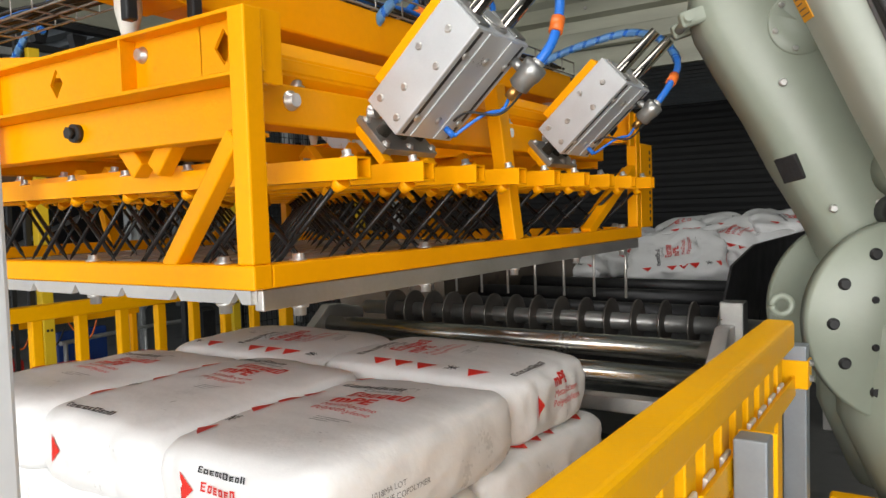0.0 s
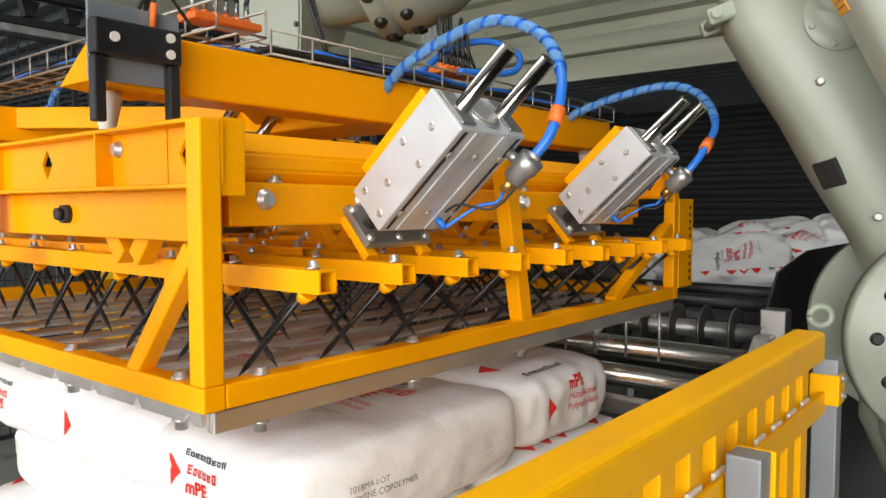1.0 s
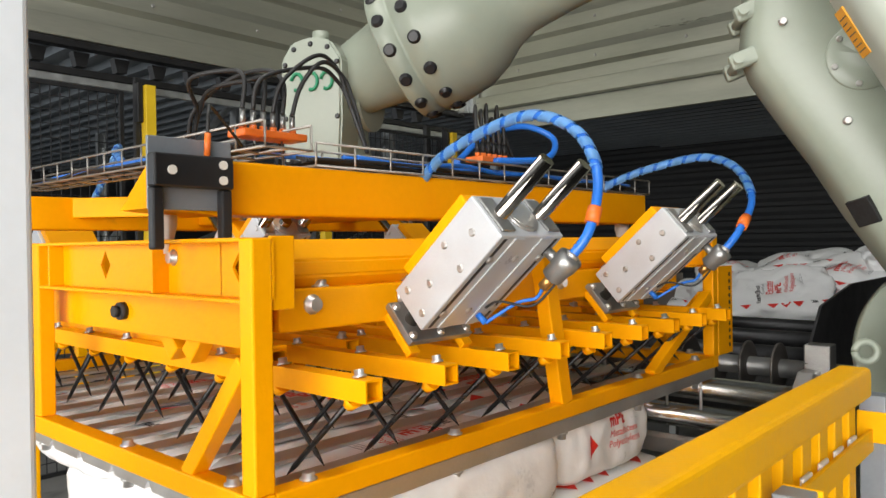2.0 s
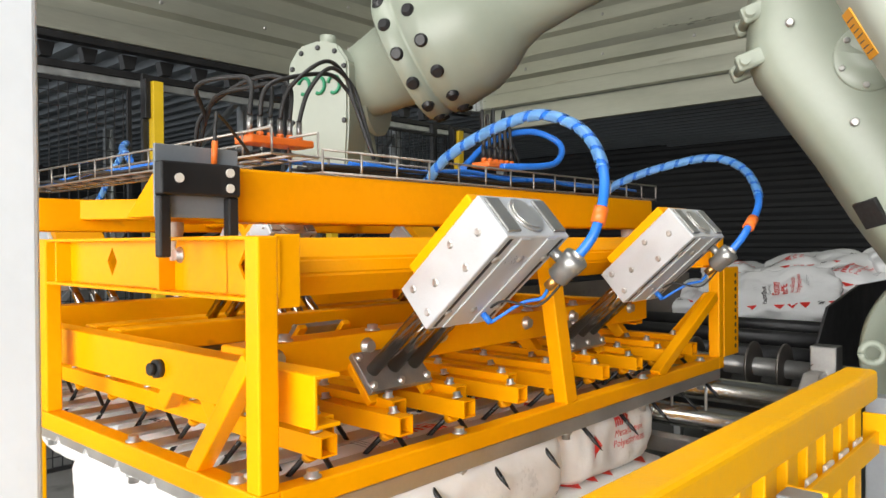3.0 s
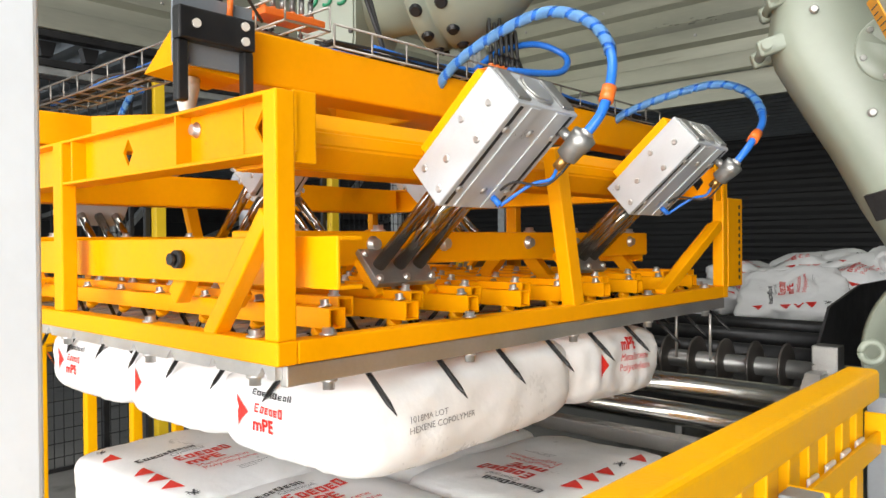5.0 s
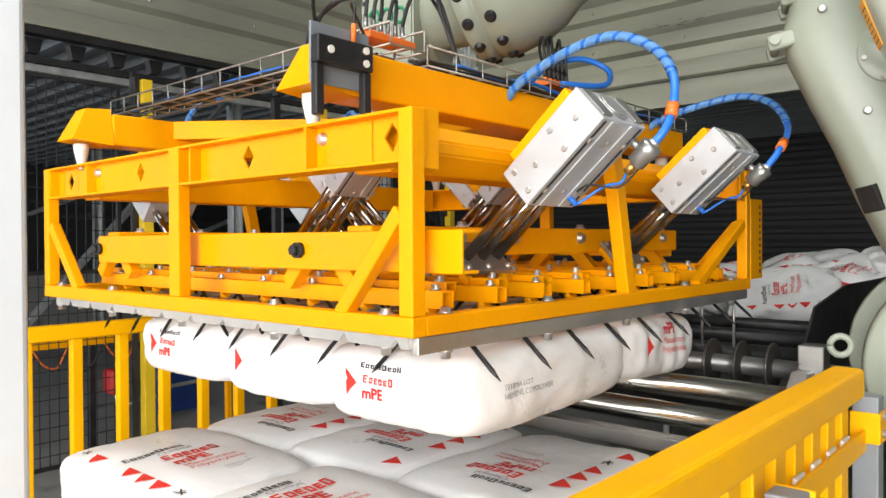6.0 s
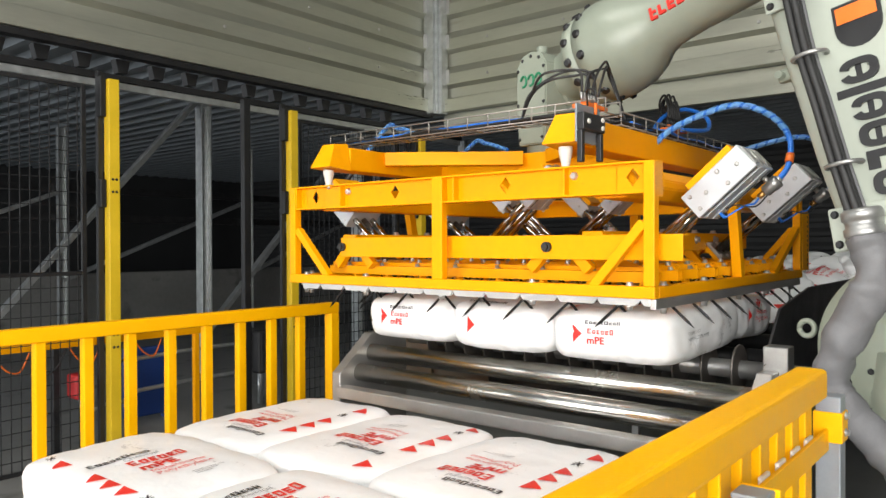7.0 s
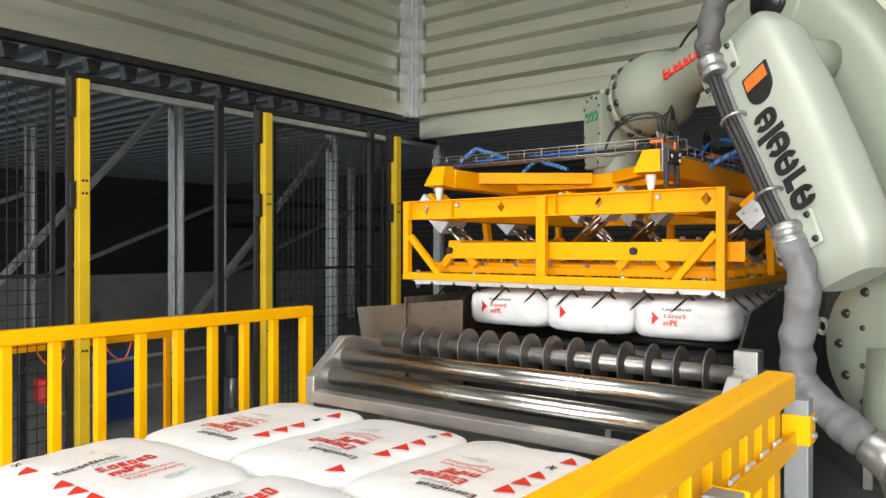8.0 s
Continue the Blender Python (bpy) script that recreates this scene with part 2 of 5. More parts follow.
def structure_part(name, bm, mat, label, m=None):
    ob = tagged(part(name, bm, mat), label, "", "", "structure")
    if m is not None:
        ob.matrix_world = m
    return ob


HEAD = 2.72   # underside of the sheet-metal header
CX, CY = -5.01, 6.0

bm = bmesh.new()
box(bm, -16, 8, -6, 14, -0.2, 0)
structure_part("floor", bm, CONCRETE, "stained grey concrete floor")
# Roof out of view, added to close the place off from the sky.
bm = bmesh.new()
box(bm, -16, 8, -6, 14, 5.0, 5.1)
structure_part("ceiling", bm, CLAD, "unseen grey sheet-metal roof that closes the place")

# sheet header on the two sides that meet in the corner
bm = bmesh.new()
rib_sheet(bm, 9.0, 2.1, 0.36, 0.05, 0.62)
wall_left = structure_part("wall_west", bm, PANEL, "pale ribbed sheet-metal header wall", pose(CX, CY - 9.0, HEAD + 0.16, 0, 0, 90))
bm = bmesh.new()
rib_sheet(bm, 9.0, 2.1, 0.36, 0.05, 0.62)
structure_part("wall_north", bm, PANEL, "pale ribbed sheet-metal header wall", pose(CX, CY, HEAD + 0.16))
bm = bmesh.new()
rbox(bm, CX - 0.02, CX + 0.075, CY - 9.0, CY - 0.1, HEAD + 0.02, HEAD + 0.155, 0.006)
structure_part("trim", bm, PANEL, "folded sheet-metal edge trim of the header")
bm = bmesh.new()
rbox(bm, CX + 0.1, CX + 9.0, CY - 0.08, CY + 0.02, HEAD + 0.02, HEAD + 0.155, 0.006)
structure_part("trim", bm, PANEL, "folded sheet-metal edge trim of the header")
bm = bmesh.new()
rbox(bm, CX - 0.03, CX + 0.06, CY - 9.0, CY - 0.1, HEAD - 0.03, HEAD + 0.015, 0.004)
structure_part("trim", bm, BLACK, "black steel angle under the header")
bm = bmesh.new()
rbox(bm, CX + 0.1, CX + 9.0, CY + 0.025, CY + 0.085, HEAD - 0.20, HEAD + 0.018, 0.006)
structure_part("trim", bm, PANEL, "flat sheet-metal beam under the header")
# corner column and its base plate
bm = bmesh.new()
rbox(bm, CX, CX + 0.16, CY - 0.16, CY, HEAD, 5.0, 0.008)
rbox(bm, CX + 0.16, CX + 0.20, CY - 0.13, CY - 0.03, HEAD, 5.0, 0.004)
rbox(bm, CX + 0.02, CX + 0.14, CY - 0.20, CY - 0.16, HEAD, 5.0, 0.004)
structure_part("column", bm, GALV, "galvanised corner column")
# Steel tabs shaped to stand for the glints where ribs meet the column.
bm = bmesh.new()
for i in range(6):
    z = HEAD + 0.32 + i * 0.36
    rbox(bm, CX + 0.20, CX + 0.24, CY - 0.06, CY - 0.045, z, z + 0.14, 0.003)
    rbox(bm, CX + 0.05, CX + 0.065, CY - 0.25, CY - 0.20, z, z + 0.14, 0.003)
structure_part("trim", bm, STEEL, "bright steel tabs that stand for glints at the ribs")
# heads of the sheet screws
bm = bmesh.new()
for i in range(9):
    for j in range(4):
        bolt(bm, (CX + 0.72 + i * 0.86, CY - 0.052, HEAD + 0.36 + j * 0.36), (0, -1, 0), 0.010, 0.006)
        bolt(bm, (CX + 0.052, CY - 0.9 - i * 0.86, HEAD + 0.36 + j * 0.36), (1, 0, 0), 0.010, 0.006)
structure_part("trim", bm, STEEL, "bright screw heads along the sheets")
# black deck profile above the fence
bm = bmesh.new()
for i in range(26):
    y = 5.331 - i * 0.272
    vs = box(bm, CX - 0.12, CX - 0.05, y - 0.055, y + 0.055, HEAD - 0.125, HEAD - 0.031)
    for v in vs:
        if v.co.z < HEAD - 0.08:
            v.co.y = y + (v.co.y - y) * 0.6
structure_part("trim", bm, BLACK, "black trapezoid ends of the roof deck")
bm = bmesh.new()
rbox(bm, CX - 0.02, CX + 0.03, CY - 9, CY + 0.4, HEAD - 0.262, HEAD - 0.212, 0.004)
structure_part("trim", bm, GALV, "grey steel channel behind the fence")
bm = bmesh.new()
rbox(bm, CX - 0.02, CX + 0.05, CY - 9, CY + 0.4, HEAD - 0.210, HEAD - 0.165, 0.004)
structure_part("trim", bm, BLACK, "black rail that holds the fence")

# roof sheet beyond the header, its ribs towards the far side
bm = bmesh.new()
rib_sheet(bm, 11.0, 20.0, 0.25, 0.05, 0.5)
structure_part("ceiling", bm, CLAD, "blue-grey ribbed roof sheet of the hall beyond", Matrix(((-1, 0, 0, CX - 0.3), (0, 0, 1, -6.0), (0, 1, 0, HEAD + 0.28), (0, 0, 0, 1))))
bm = bmesh.new()
rib_sheet(bm, 13.0, 5.35, 0.25, 0.05, 0.5)
structure_part("ceiling", bm, CLAD, "blue-grey ribbed roof sheet behind the header", Matrix(((1, 0, 0, CX - 0.3), (0, 0, 1, CY + 0.14), (0, 1, 0, HEAD + 0.22), (0, 0, 0, 1))))
# far walls; their near-black colour stands in for the unlit hall
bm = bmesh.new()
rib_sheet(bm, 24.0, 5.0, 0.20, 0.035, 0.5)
structure_part("wall_north", bm, UNLITWALL, "ribbed end wall coloured near-black as unlit", pose(-16, 11.5, 0))
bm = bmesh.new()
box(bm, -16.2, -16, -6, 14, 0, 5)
structure_part("wall_west", bm, UNLITWALL, "wall across the hall coloured near-black as unlit")
# Added out of view to close the hall.
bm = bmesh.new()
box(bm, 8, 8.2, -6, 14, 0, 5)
structure_part("wall_east", bm, UNLITWALL, "unseen added hall wall")
# added unseen wall behind, open in two bays towards the area lamps
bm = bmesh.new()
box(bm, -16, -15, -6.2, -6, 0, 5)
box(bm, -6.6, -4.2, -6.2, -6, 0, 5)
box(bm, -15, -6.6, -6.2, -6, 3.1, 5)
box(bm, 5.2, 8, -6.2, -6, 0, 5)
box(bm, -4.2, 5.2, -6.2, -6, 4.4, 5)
structure_part("wall_south", bm, UNLITWALL, "unseen added hall wall with two wide open bays")
# low concrete wall seen through the fence
bm = bmesh.new()
rbox(bm, -11.2, -11.0, -6, 12, 0, 0.95, 0.01)
structure_part("wall_west", bm, CONCRETE, "low pale concrete wall beyond the fence")

# steel posts and braces of the hall beyond
def hall_post(x, y, w=0.12):
    bm = bmesh.new()
    rbox(bm, x - w / 2, x + w / 2, y - w / 2, y - w / 2 + 0.012, 0, HEAD + 0.25, 0.002)
    rbox(bm, x - w / 2, x + w / 2, y + w / 2 - 0.012, y + w / 2, 0, HEAD + 0.25, 0.002)
    rbox(bm, x - 0.006, x + 0.006, y - w / 2 + 0.012, y + w / 2 - 0.012, 0, HEAD + 0.25, 0.002)
    return tagged(part("column", bm, GALV), "galvanised steel column of the hall", "", "", "structure")


hall_post(-7.0, 4.5)
hall_post(-7.0, 6.785)
hall_post(-7.0, 9.07)
for y in (1.4, 4.4, 7.4, 10.4):
    hall_post(-10.2, y, 0.10)
for p, q in (((-7.0, 4.39, 2.88), (-7.0, 1.97, 0.2)), ((-7.0, 6.75, 2.80), (-7.0, 4.55, 0.46)), ((-10.2, 4.4, 2.1), (-10.2, 1.4, 0.9)), ((-10.2, 7.4, 2.1), (-10.2, 4.4, 0.9)), ((-10.2, 10.4, 2.1), (-10.2, 7.4, 0.9))):
    bm = bmesh.new()
    beam(bm, p, q, 0.09, 0.05)
    tagged(part("brace", bm, GALV), "galvanised diagonal brace", "", "", "structure")
for z in (1.75, 2.15):
    bm = bmesh.new()
    beam(bm, (-10.3, -5, z), (-10.3, 12, z), 0.07, 0.10)
    tagged(part("purlin", bm, DARKSTEEL), "dark steel rail between the columns", "", "", "structure")

# ---------------- safety fence ----------------
def fence_panel(y0, y1, z0=0.0, z1=2.40, x=-4.74, pitch=0.055):
    f = thing("mesh_fence_panel", "black welded wire mesh machine guard panel", "fence", "mesh fence panels")
    bm = bmesh.new()
    for y in (y0 + 0.02, y1 - 0.02):
        rbox(bm, x - 0.012, x + 0.012, y - 0.014, y + 0.014, z0, z1, 0.002)
    for z in (z0 + 0.0125, (z0 + z1) / 2, z1 - 0.0125):
        rbox(bm, x - 0.0115, x + 0.0115, y0 + 0.034, y1 - 0.034, z - 0.0125, z + 0.0125, 0.002)
    part("frame", bm, BLACK, f)
    bm = bmesh.new()
    n = int((y1 - y0) / pitch)
    for i in range(1, n):
        y = y0 + i * (y1 - y0) / n
        box(bm, x - 0.0024, x + 0.0024, y - 0.0026, y + 0.0026, z0, z1)
    n = int((z1 - z0) / 0.085)
    for i in range(1, n):
        z = z0 + i * (z1 - z0) / n
        box(bm, x - 0.0068, x - 0.0025, y0, y1, z - 0.0026, z + 0.0026)
    tagged(part("wire_mesh", bm, MESH, f), "", "", "", "stuff")
    return f


YPOST = (-0.75, 0.79, 2.33, 3.80, 5.37)
for y0, y1 in ((-2.2, -0.80), (-0.70, 0.74), (0.84, 2.20), (3.92, 5.28)):
    fence_panel(y0, y1)
# the panel nearest the conveyor is a sliding gate standing open: only its black posts show
for y in (3.45, 5.15):
    bm = bmesh.new()
    rbox(bm, -4.82, -4.77, y - 0.03, y + 0.03, 0, 2.5, 0.004)
    solid("fence_post", bm, BLACK, "black steel fence post", "post", "black fence posts")


def light_curtain_post(y):
    p = thing("light_curtain_post", "yellow light curtain column with black rail", "safety post", "yellow posts")
    bm = bmesh.new()
    rbox(bm, -4.70, -4.632, y - 0.035, y + 0.035, 0.0, 2.445, 0.004)
    part("column", bm, POSTYEL, p)
    bm = bmesh.new()
    rbox(bm, -4.735, -4.703, y - 0.075, y - 0.038, 0.0, 2.50, 0.004)
    part("rail", bm, BLACK, p, "black steel rail")
    for za, zb in ((2.20, 2.46), (1.62, 1.80)):
        bm = bmesh.new()
        rbox(bm, -4.72, -4.660, y - 0.078, y - 0.039, za, zb, 0.006)
        part("mount", bm, BLACK, p, "black plastic mount")
    bolts([((-4.632, y + dy, z), (1, 0, 0), 0.006, 0.004) for z in (1.72, 1.80, 0.72, 0.80) for dy in (-0.012, 0.012)], BLACK, p, "dark screw head", "screw")


for y in YPOST[1:]:
    light_curtain_post(y)
# dim things behind the fence
board = thing("blue_board", "blue steel board on the floor behind the fence", "board")
bm = bmesh.new()
rbox(bm, -5.50, -5.44, 2.81, 3.20, 0.04, 0.577, 0.01)
part("panel", bm, BLUEBOX, board)
for y in (2.83, 3.13):
    bm = bmesh.new()
    rbox(bm, -5.50, -5.44, y, y + 0.05, 0, 0.04, 0.004)
    part("foot", bm, BLUEBOX, board)
bm = bmesh.new()
rbox(bm, -4.90, -4.75, 2.13, 2.23, 0.39, 0.55, 0.02)
rbox(bm, -4.755, -4.7525, 2.145, 2.215, 0.42, 0.52, 0.001)
solid("switch_box", bm, REDBOX, "small red switch box on the fence", "box")
lock = thing("gate_lock", "black gate lock housing on the fence", "lock")
bm = bmesh.new()
rbox(bm, -4.772, -4.66, 3.47, 3.62, 0.38, 0.71, 0.02)
part("body", bm, BLACK, lock)
bm = bmesh.new()
rbox(bm, -4.66, -4.652, 3.485, 3.605, 0.40, 0.69, 0.006)
part("cover", bm, DARKSTEEL, lock)
for z in (0.30, 0.546):
    rail = thing("hand_rail", "grey tubular handrail behind the fence", "rail", "tubular rails")
    bm = bmesh.new()
    tube(bm, smooth_path([(-5.3 + z * 0.1, 2.72, z - 0.02), (-5.3 + z * 0.1, 3.3, z), (-5.3 + z * 0.1, 3.95, z)]), 0.016, 8)
    part("bar", bm, GALV, rail)
    for y in (2.76, 3.40, 3.92):
        bm = bmesh.new()
        tube(bm, [(-5.3 + z * 0.1, y, 0), (-5.3 + z * 0.1, y, z - 0.012)], 0.016, 8)
        part("post", bm, GALV, rail)
# yellow bar with its cables behind the fence
bar = thing("yellow_bar", "yellow steel bar with loose cables behind the fence", "bar")
bm = bmesh.new()
rbox(bm, -4.935, -4.885, 0.9, 3.12, 0.715, 0.762, 0.004)
part("beam", bm, YELLOW, bar)
for y in (0.95, 2.05, 3.06):
    bm = bmesh.new()
    rbox(bm, -4.93, -4.89, y, y + 0.04, 0, 0.715, 0.004)
    part("post", bm, YELLOW if y > 3 else DARKSTEEL, bar)
rb = random.Random(8)
for k in range(5):
    y = 1.7 + 0.22 * k
    bm = bmesh.new()
    tube(bm, smooth_path([(-4.87, y, 0.72), (-4.86, y + 0.06, 0.64 - rb.uniform(0, 0.08)), (-4.86, y + 0.14, 0.60), (-4.87, y + 0.2, 0.71)], 6), 0.006, 6)
    part("cable", bm, RUBBER if k % 2 else ORANGE, bar, "black loose cable" if k % 2 else "orange loose cable")
bm = bmesh.new()
tube(bm, smooth_path([(-4.82, 2.18, 0.39), (-4.80, 2.22, 0.30), (-4.80, 2.42, 0.34), (-4.82, 2.50, 0.25), (-4.84, 2.50, 0.0)], 6), 0.012, 8)
solid("cable_pipe", bm, GALV, "grey bent cable pipe on the fence", "pipe")

# ---------------- yellow guard rails ----------------
def left_rail():
    r = thing("guard_rail", "yellow steel guard rail with square balusters", "guard rail")
    X, Y1, ZT = -2.57, 2.37, 1.106
    bm = bmesh.new()
    rbox(bm, X - 0.05, X, -1.0, Y1, ZT - 0.05, ZT, 0.005)
    part("top_rail", bm, RAILYEL, r)
    for i in range(14):
        y = 1.024 + 0.1588 * (7 - i)
        bm = bmesh.new()
        rbox(bm, X - 0.042, X - 0.008, y, y + 0.036, 0.08, ZT - 0.049, 0.004)
        part("baluster", bm, RAILYEL, r)
    bm = bmesh.new()
    rbox(bm, X - 0.05, X, Y1 - 0.05, Y1, 0.0, ZT - 0.048, 0.005)
    part("end_post", bm, RAILYEL, r)
    bm = bmesh.new()
    rbox(bm, X - 0.05, X, -1.0, Y1 - 0.05, 0.04, 0.08, 0.004)
    part("bottom_rail", bm, RAILYEL, r)


left_rail()


def right_rail():
    r = thing("guard_rail", "yellow steel guard rail on grey posts", "guard rail")
    X, Y1, ZT = -0.405, 1.665, 1.120
    bm = bmesh.new()
    rbox(bm, X, X + 0.062, 0.25, Y1, ZT - 0.062, ZT, 0.010, seg=3)
    part("top_rail", bm, RAILYEL, r)
    bm = bmesh.new()
    rbox(bm, X + 0.052, X + 0.060, 0.9, Y1 + 0.03, ZT - 0.172, ZT - 0.127, 0.002)
    part("flat_bar", bm, RAILYEL, r)
    for i in range(12):
        y = Y1 - 0.105 - i * 0.098
        bm = bmesh.new()
        rbox(bm, X + 0.012, X + 0.044, y, y + 0.050, 0.1, ZT - 0.061, 0.003)
        part("slat", bm, RAILYEL, r)
        if i < 9:
            bm = bmesh.new()
            rbox(bm, X + 0.0445, X + 0.0515, y - 0.020, y + 0.028, ZT - 0.140, ZT - 0.122, 0.002)
            part("pad", bm, NYLON, r, "small white plastic pad")
    for y in (Y1 + 0.005, 1.05):
        bm = bmesh.new()
        dx = 0.0 if y < 1.2 else -0.030
        rbox(bm, X + 0.064 + dx, X + 0.112 + dx, y + (0.012 if dx else 0), y + 0.048 + (0.012 if dx else 0), 0, ZT - 0.060 if dx else ZT - 0.09, 0.003)
        part("post", bm, GREYALU, r, "grey aluminium post")
    bm = bmesh.new()
    rbox(bm, X + 0.030, X + 0.086, Y1 + 0.012, Y1 + 0.068, ZT - 0.155, ZT - 0.092, 0.003)
    part("clamp", bm, RAILYEL, r)
    bm = bmesh.new()
    rbox(bm, X + 0.061, X + 0.118, 1.098, 1.106, ZT - 0.30, ZT - 0.090, 0.002)
    part("clamp", bm, RAILYEL, r)
    items = [((X + 0.086, Y1 + 0.040, ZT - z), (1, 0, 0), 0.006, 0.006) for z in (0.10, 0.135)]
    items += [((X + 0.09, 1.106, ZT - z), (0, 1, 0), 0.006, 0.006) for z in (0.115, 0.18, 0.25)]
    bolts(items, STEEL, r)


right_rail()
bm = bmesh.new()
rbox(bm, -0.30, -0.05, 1.86, 1.91, 0.62, 0.67, 0.005)
rbox(bm, -0.20, -0.15, 1.86, 1.91, 0.0, 0.62, 0.005)
solid("low_barrier", bm, RAILYEL, "low yellow steel barrier beside the robot foot", "barrier")
# white painted post close to the lens
bm = bmesh.new()
rbox(bm, -0.985, -0.885, 0.235, 0.305, 0, 3.2, 0.006)
rbox(bm, -0.960, -0.905, 0.3055, 0.312, 0, 3.2, 0.002)
solid("door_post", bm, WHITEPAINT, "white painted steel post beside the walkway", "post")

# ---------------- conveyor ----------------
def conveyor():
    c = thing("roller_conveyor", "stainless steel conveyor with two bare rollers and a disc shaft", "conveyor")
    XL, XR = -2.19, -0.64
    for y, z in ((2.20, 0.926), (2.127, 0.852)):
        bm = bmesh.new()
        tube(bm, [(XL, y, z), (XL + 0.004, y, z), (XL + 0.006, y, z), (XR - 0.006, y, z), (XR - 0.004, y, z), (XR, y, z)], [0.02, 0.02, 0.036, 0.036, 0.02, 0.02], 48)
        part("roller", bm, ROLLER, c, "polished steel roller")
    # side plates with cut corners
    for x0, x1 in ((XL - 0.045, XL), (XR, XR + 0.045)):
        bm = bmesh.new()
        prof = [(2.02, 0.45), (2.02, 0.86), (2.05, 0.88), (2.20, 1.005), (2.26, 1.005), (2.42, 0.97), (2.42, 0.45)]
        a = [bm.verts.new((x0, y, z)) for y, z in prof]
        b = [bm.verts.new((x1, y, z)) for y, z in prof]
        bm.faces.new(a)
        bm.faces.new(b[::-1])
        for i in range(len(prof)):
            j = (i + 1) % len(prof)
            bm.faces.new((a[j], a[i], b[i], b[j]))
        bmesh.ops.bevel(bm, geom=list(bm.edges), offset=0.003, segments=1, affect="EDGES")
        part("side_plate", bm, STEEL, c)
    bm = bmesh.new()
    rbox(bm, XL, XR, 2.00, 2.06, 0.765, 0.810, 0.004)
    part("cross_beam", bm, STEEL, c)
    bm = bmesh.new()
    rbox(bm, XL + 0.1, XR, 2.06, 2.12, 0.60, 0.66, 0.004)
    for i in range(5):
        x = XL + 0.2 + i * 0.3
        rbox(bm, x, x + 0.06, 2.00, 2.06, 0.60, 0.70, 0.003)
    part("under_frame", bm, DARKSTEEL, c)
    # shaft with discs
    ys, zs = 2.47, 0.965
    bm = bmesh.new()
    cyl(bm, (XL - 0.02, ys, zs), (XR + 0.10, ys, zs), 0.030, 24)
    part("shaft", bm, DULLSTEEL, c, "smooth steel shaft")
    n = 15
    for i in range(n):
        x = XL + 0.14 + i * (XR - XL - 0.18) / (n - 1)
        bm = bmesh.new()
        tube(bm, [(x, ys, zs), (x + 0.002, ys, zs), (x + 0.003, ys, zs), (x + 0.009, ys, zs), (x + 0.010, ys, zs), (x + 0.012, ys, zs)], [0.03, 0.078, 0.081, 0.081, 0.078, 0.03], 36)
        part("disc", bm, DISC, c, "dark steel spreader disc")
    # second and third disc shafts further in
    for k, y in enumerate((2.95, 3.45, 3.95)):
        bm = bmesh.new()
        cyl(bm, (XL, y, 0.93), (XR, y, 0.93), 0.04, 20)
        part("shaft", bm, DARKSTEEL, c)
    # end posts and guards
    bm = bmesh.new()
    rbox(bm, XR + 0.00, XR + 0.07, 2.262, 2.33, 0.30, 1.075, 0.004)
    part("end_post", bm, DULLSTEEL, c)
    for y0 in (2.44,):
        bm = bmesh.new()
        prof = [(y0 - 0.10, 0.86), (y0 - 0.10, 1.05), (y0 + 0.03, 1.17), (y0 + 0.4, 1.22), (y0 + 2.6, 1.22), (y0 + 2.6, 0.6), (y0 - 0.1, 0.6)]
        a = [bm.verts.new((XR - 0.012, y, z)) for y, z in prof]
        b = [bm.verts.new((XR - 0.004, y, z)) for y, z in prof]
        bm.faces.new(a)
        bm.faces.new(b[::-1])
        for i in range(len(prof)):
            j = (i + 1) % len(prof)
            bm.faces.new((a[j], a[i], b[i], b[j]))
        part("side_guard", bm, DARKSTEEL, c, "dark steel side guard")
    bm = bmesh.new()
    rbox(bm, XL - 0.02, XL - 0.012, 2.60, 5.0, 0.7, 1.15, 0.002)
    part("side_guard", bm, BROWNPLATE, c, "brown oily side guard")
    bm = bmesh.new()
    prof = [(XL - 0.34, 1.085), (XL + 0.30, 1.150), (XL + 0.30, 0.72), (XL - 0.30, 0.72), (XL - 0.31, 0.95)]
    a = [bm.verts.new((x, 2.620, z)) for x, z in prof]
    b = [bm.verts.new((x, 2.626, z)) for x, z in prof]
    bm.faces.new(a)
    bm.faces.new(b[::-1])
    for i in range(5):
        bm.faces.new((a[(i + 1) % 5], a[i], b[i], b[(i + 1) % 5]))
    part("guard_plate", bm, BROWNPLATE, c, "brown oily guard plate")
    bm = bmesh.new()
    rbox(bm, XL, XR - 0.02, 2.7, 6.2, 0.74, 0.80, 0.004)
    part("bed", bm, DARKSTEEL, c)
    for x in (XL - 0.04, XR + 0.0):
        for y in (2.35, 4.8):
            bm = bmesh.new()
            rbox(bm, x, x + 0.05, y, y + 0.05, 0, 0.62, 0.004)
            part("leg", bm, STEEL, c)
    return c


conveyor()

# ---------------- bags ----------------
BL, BW, BH = 0.625, 0.428, 0.172
POWER = 5.0


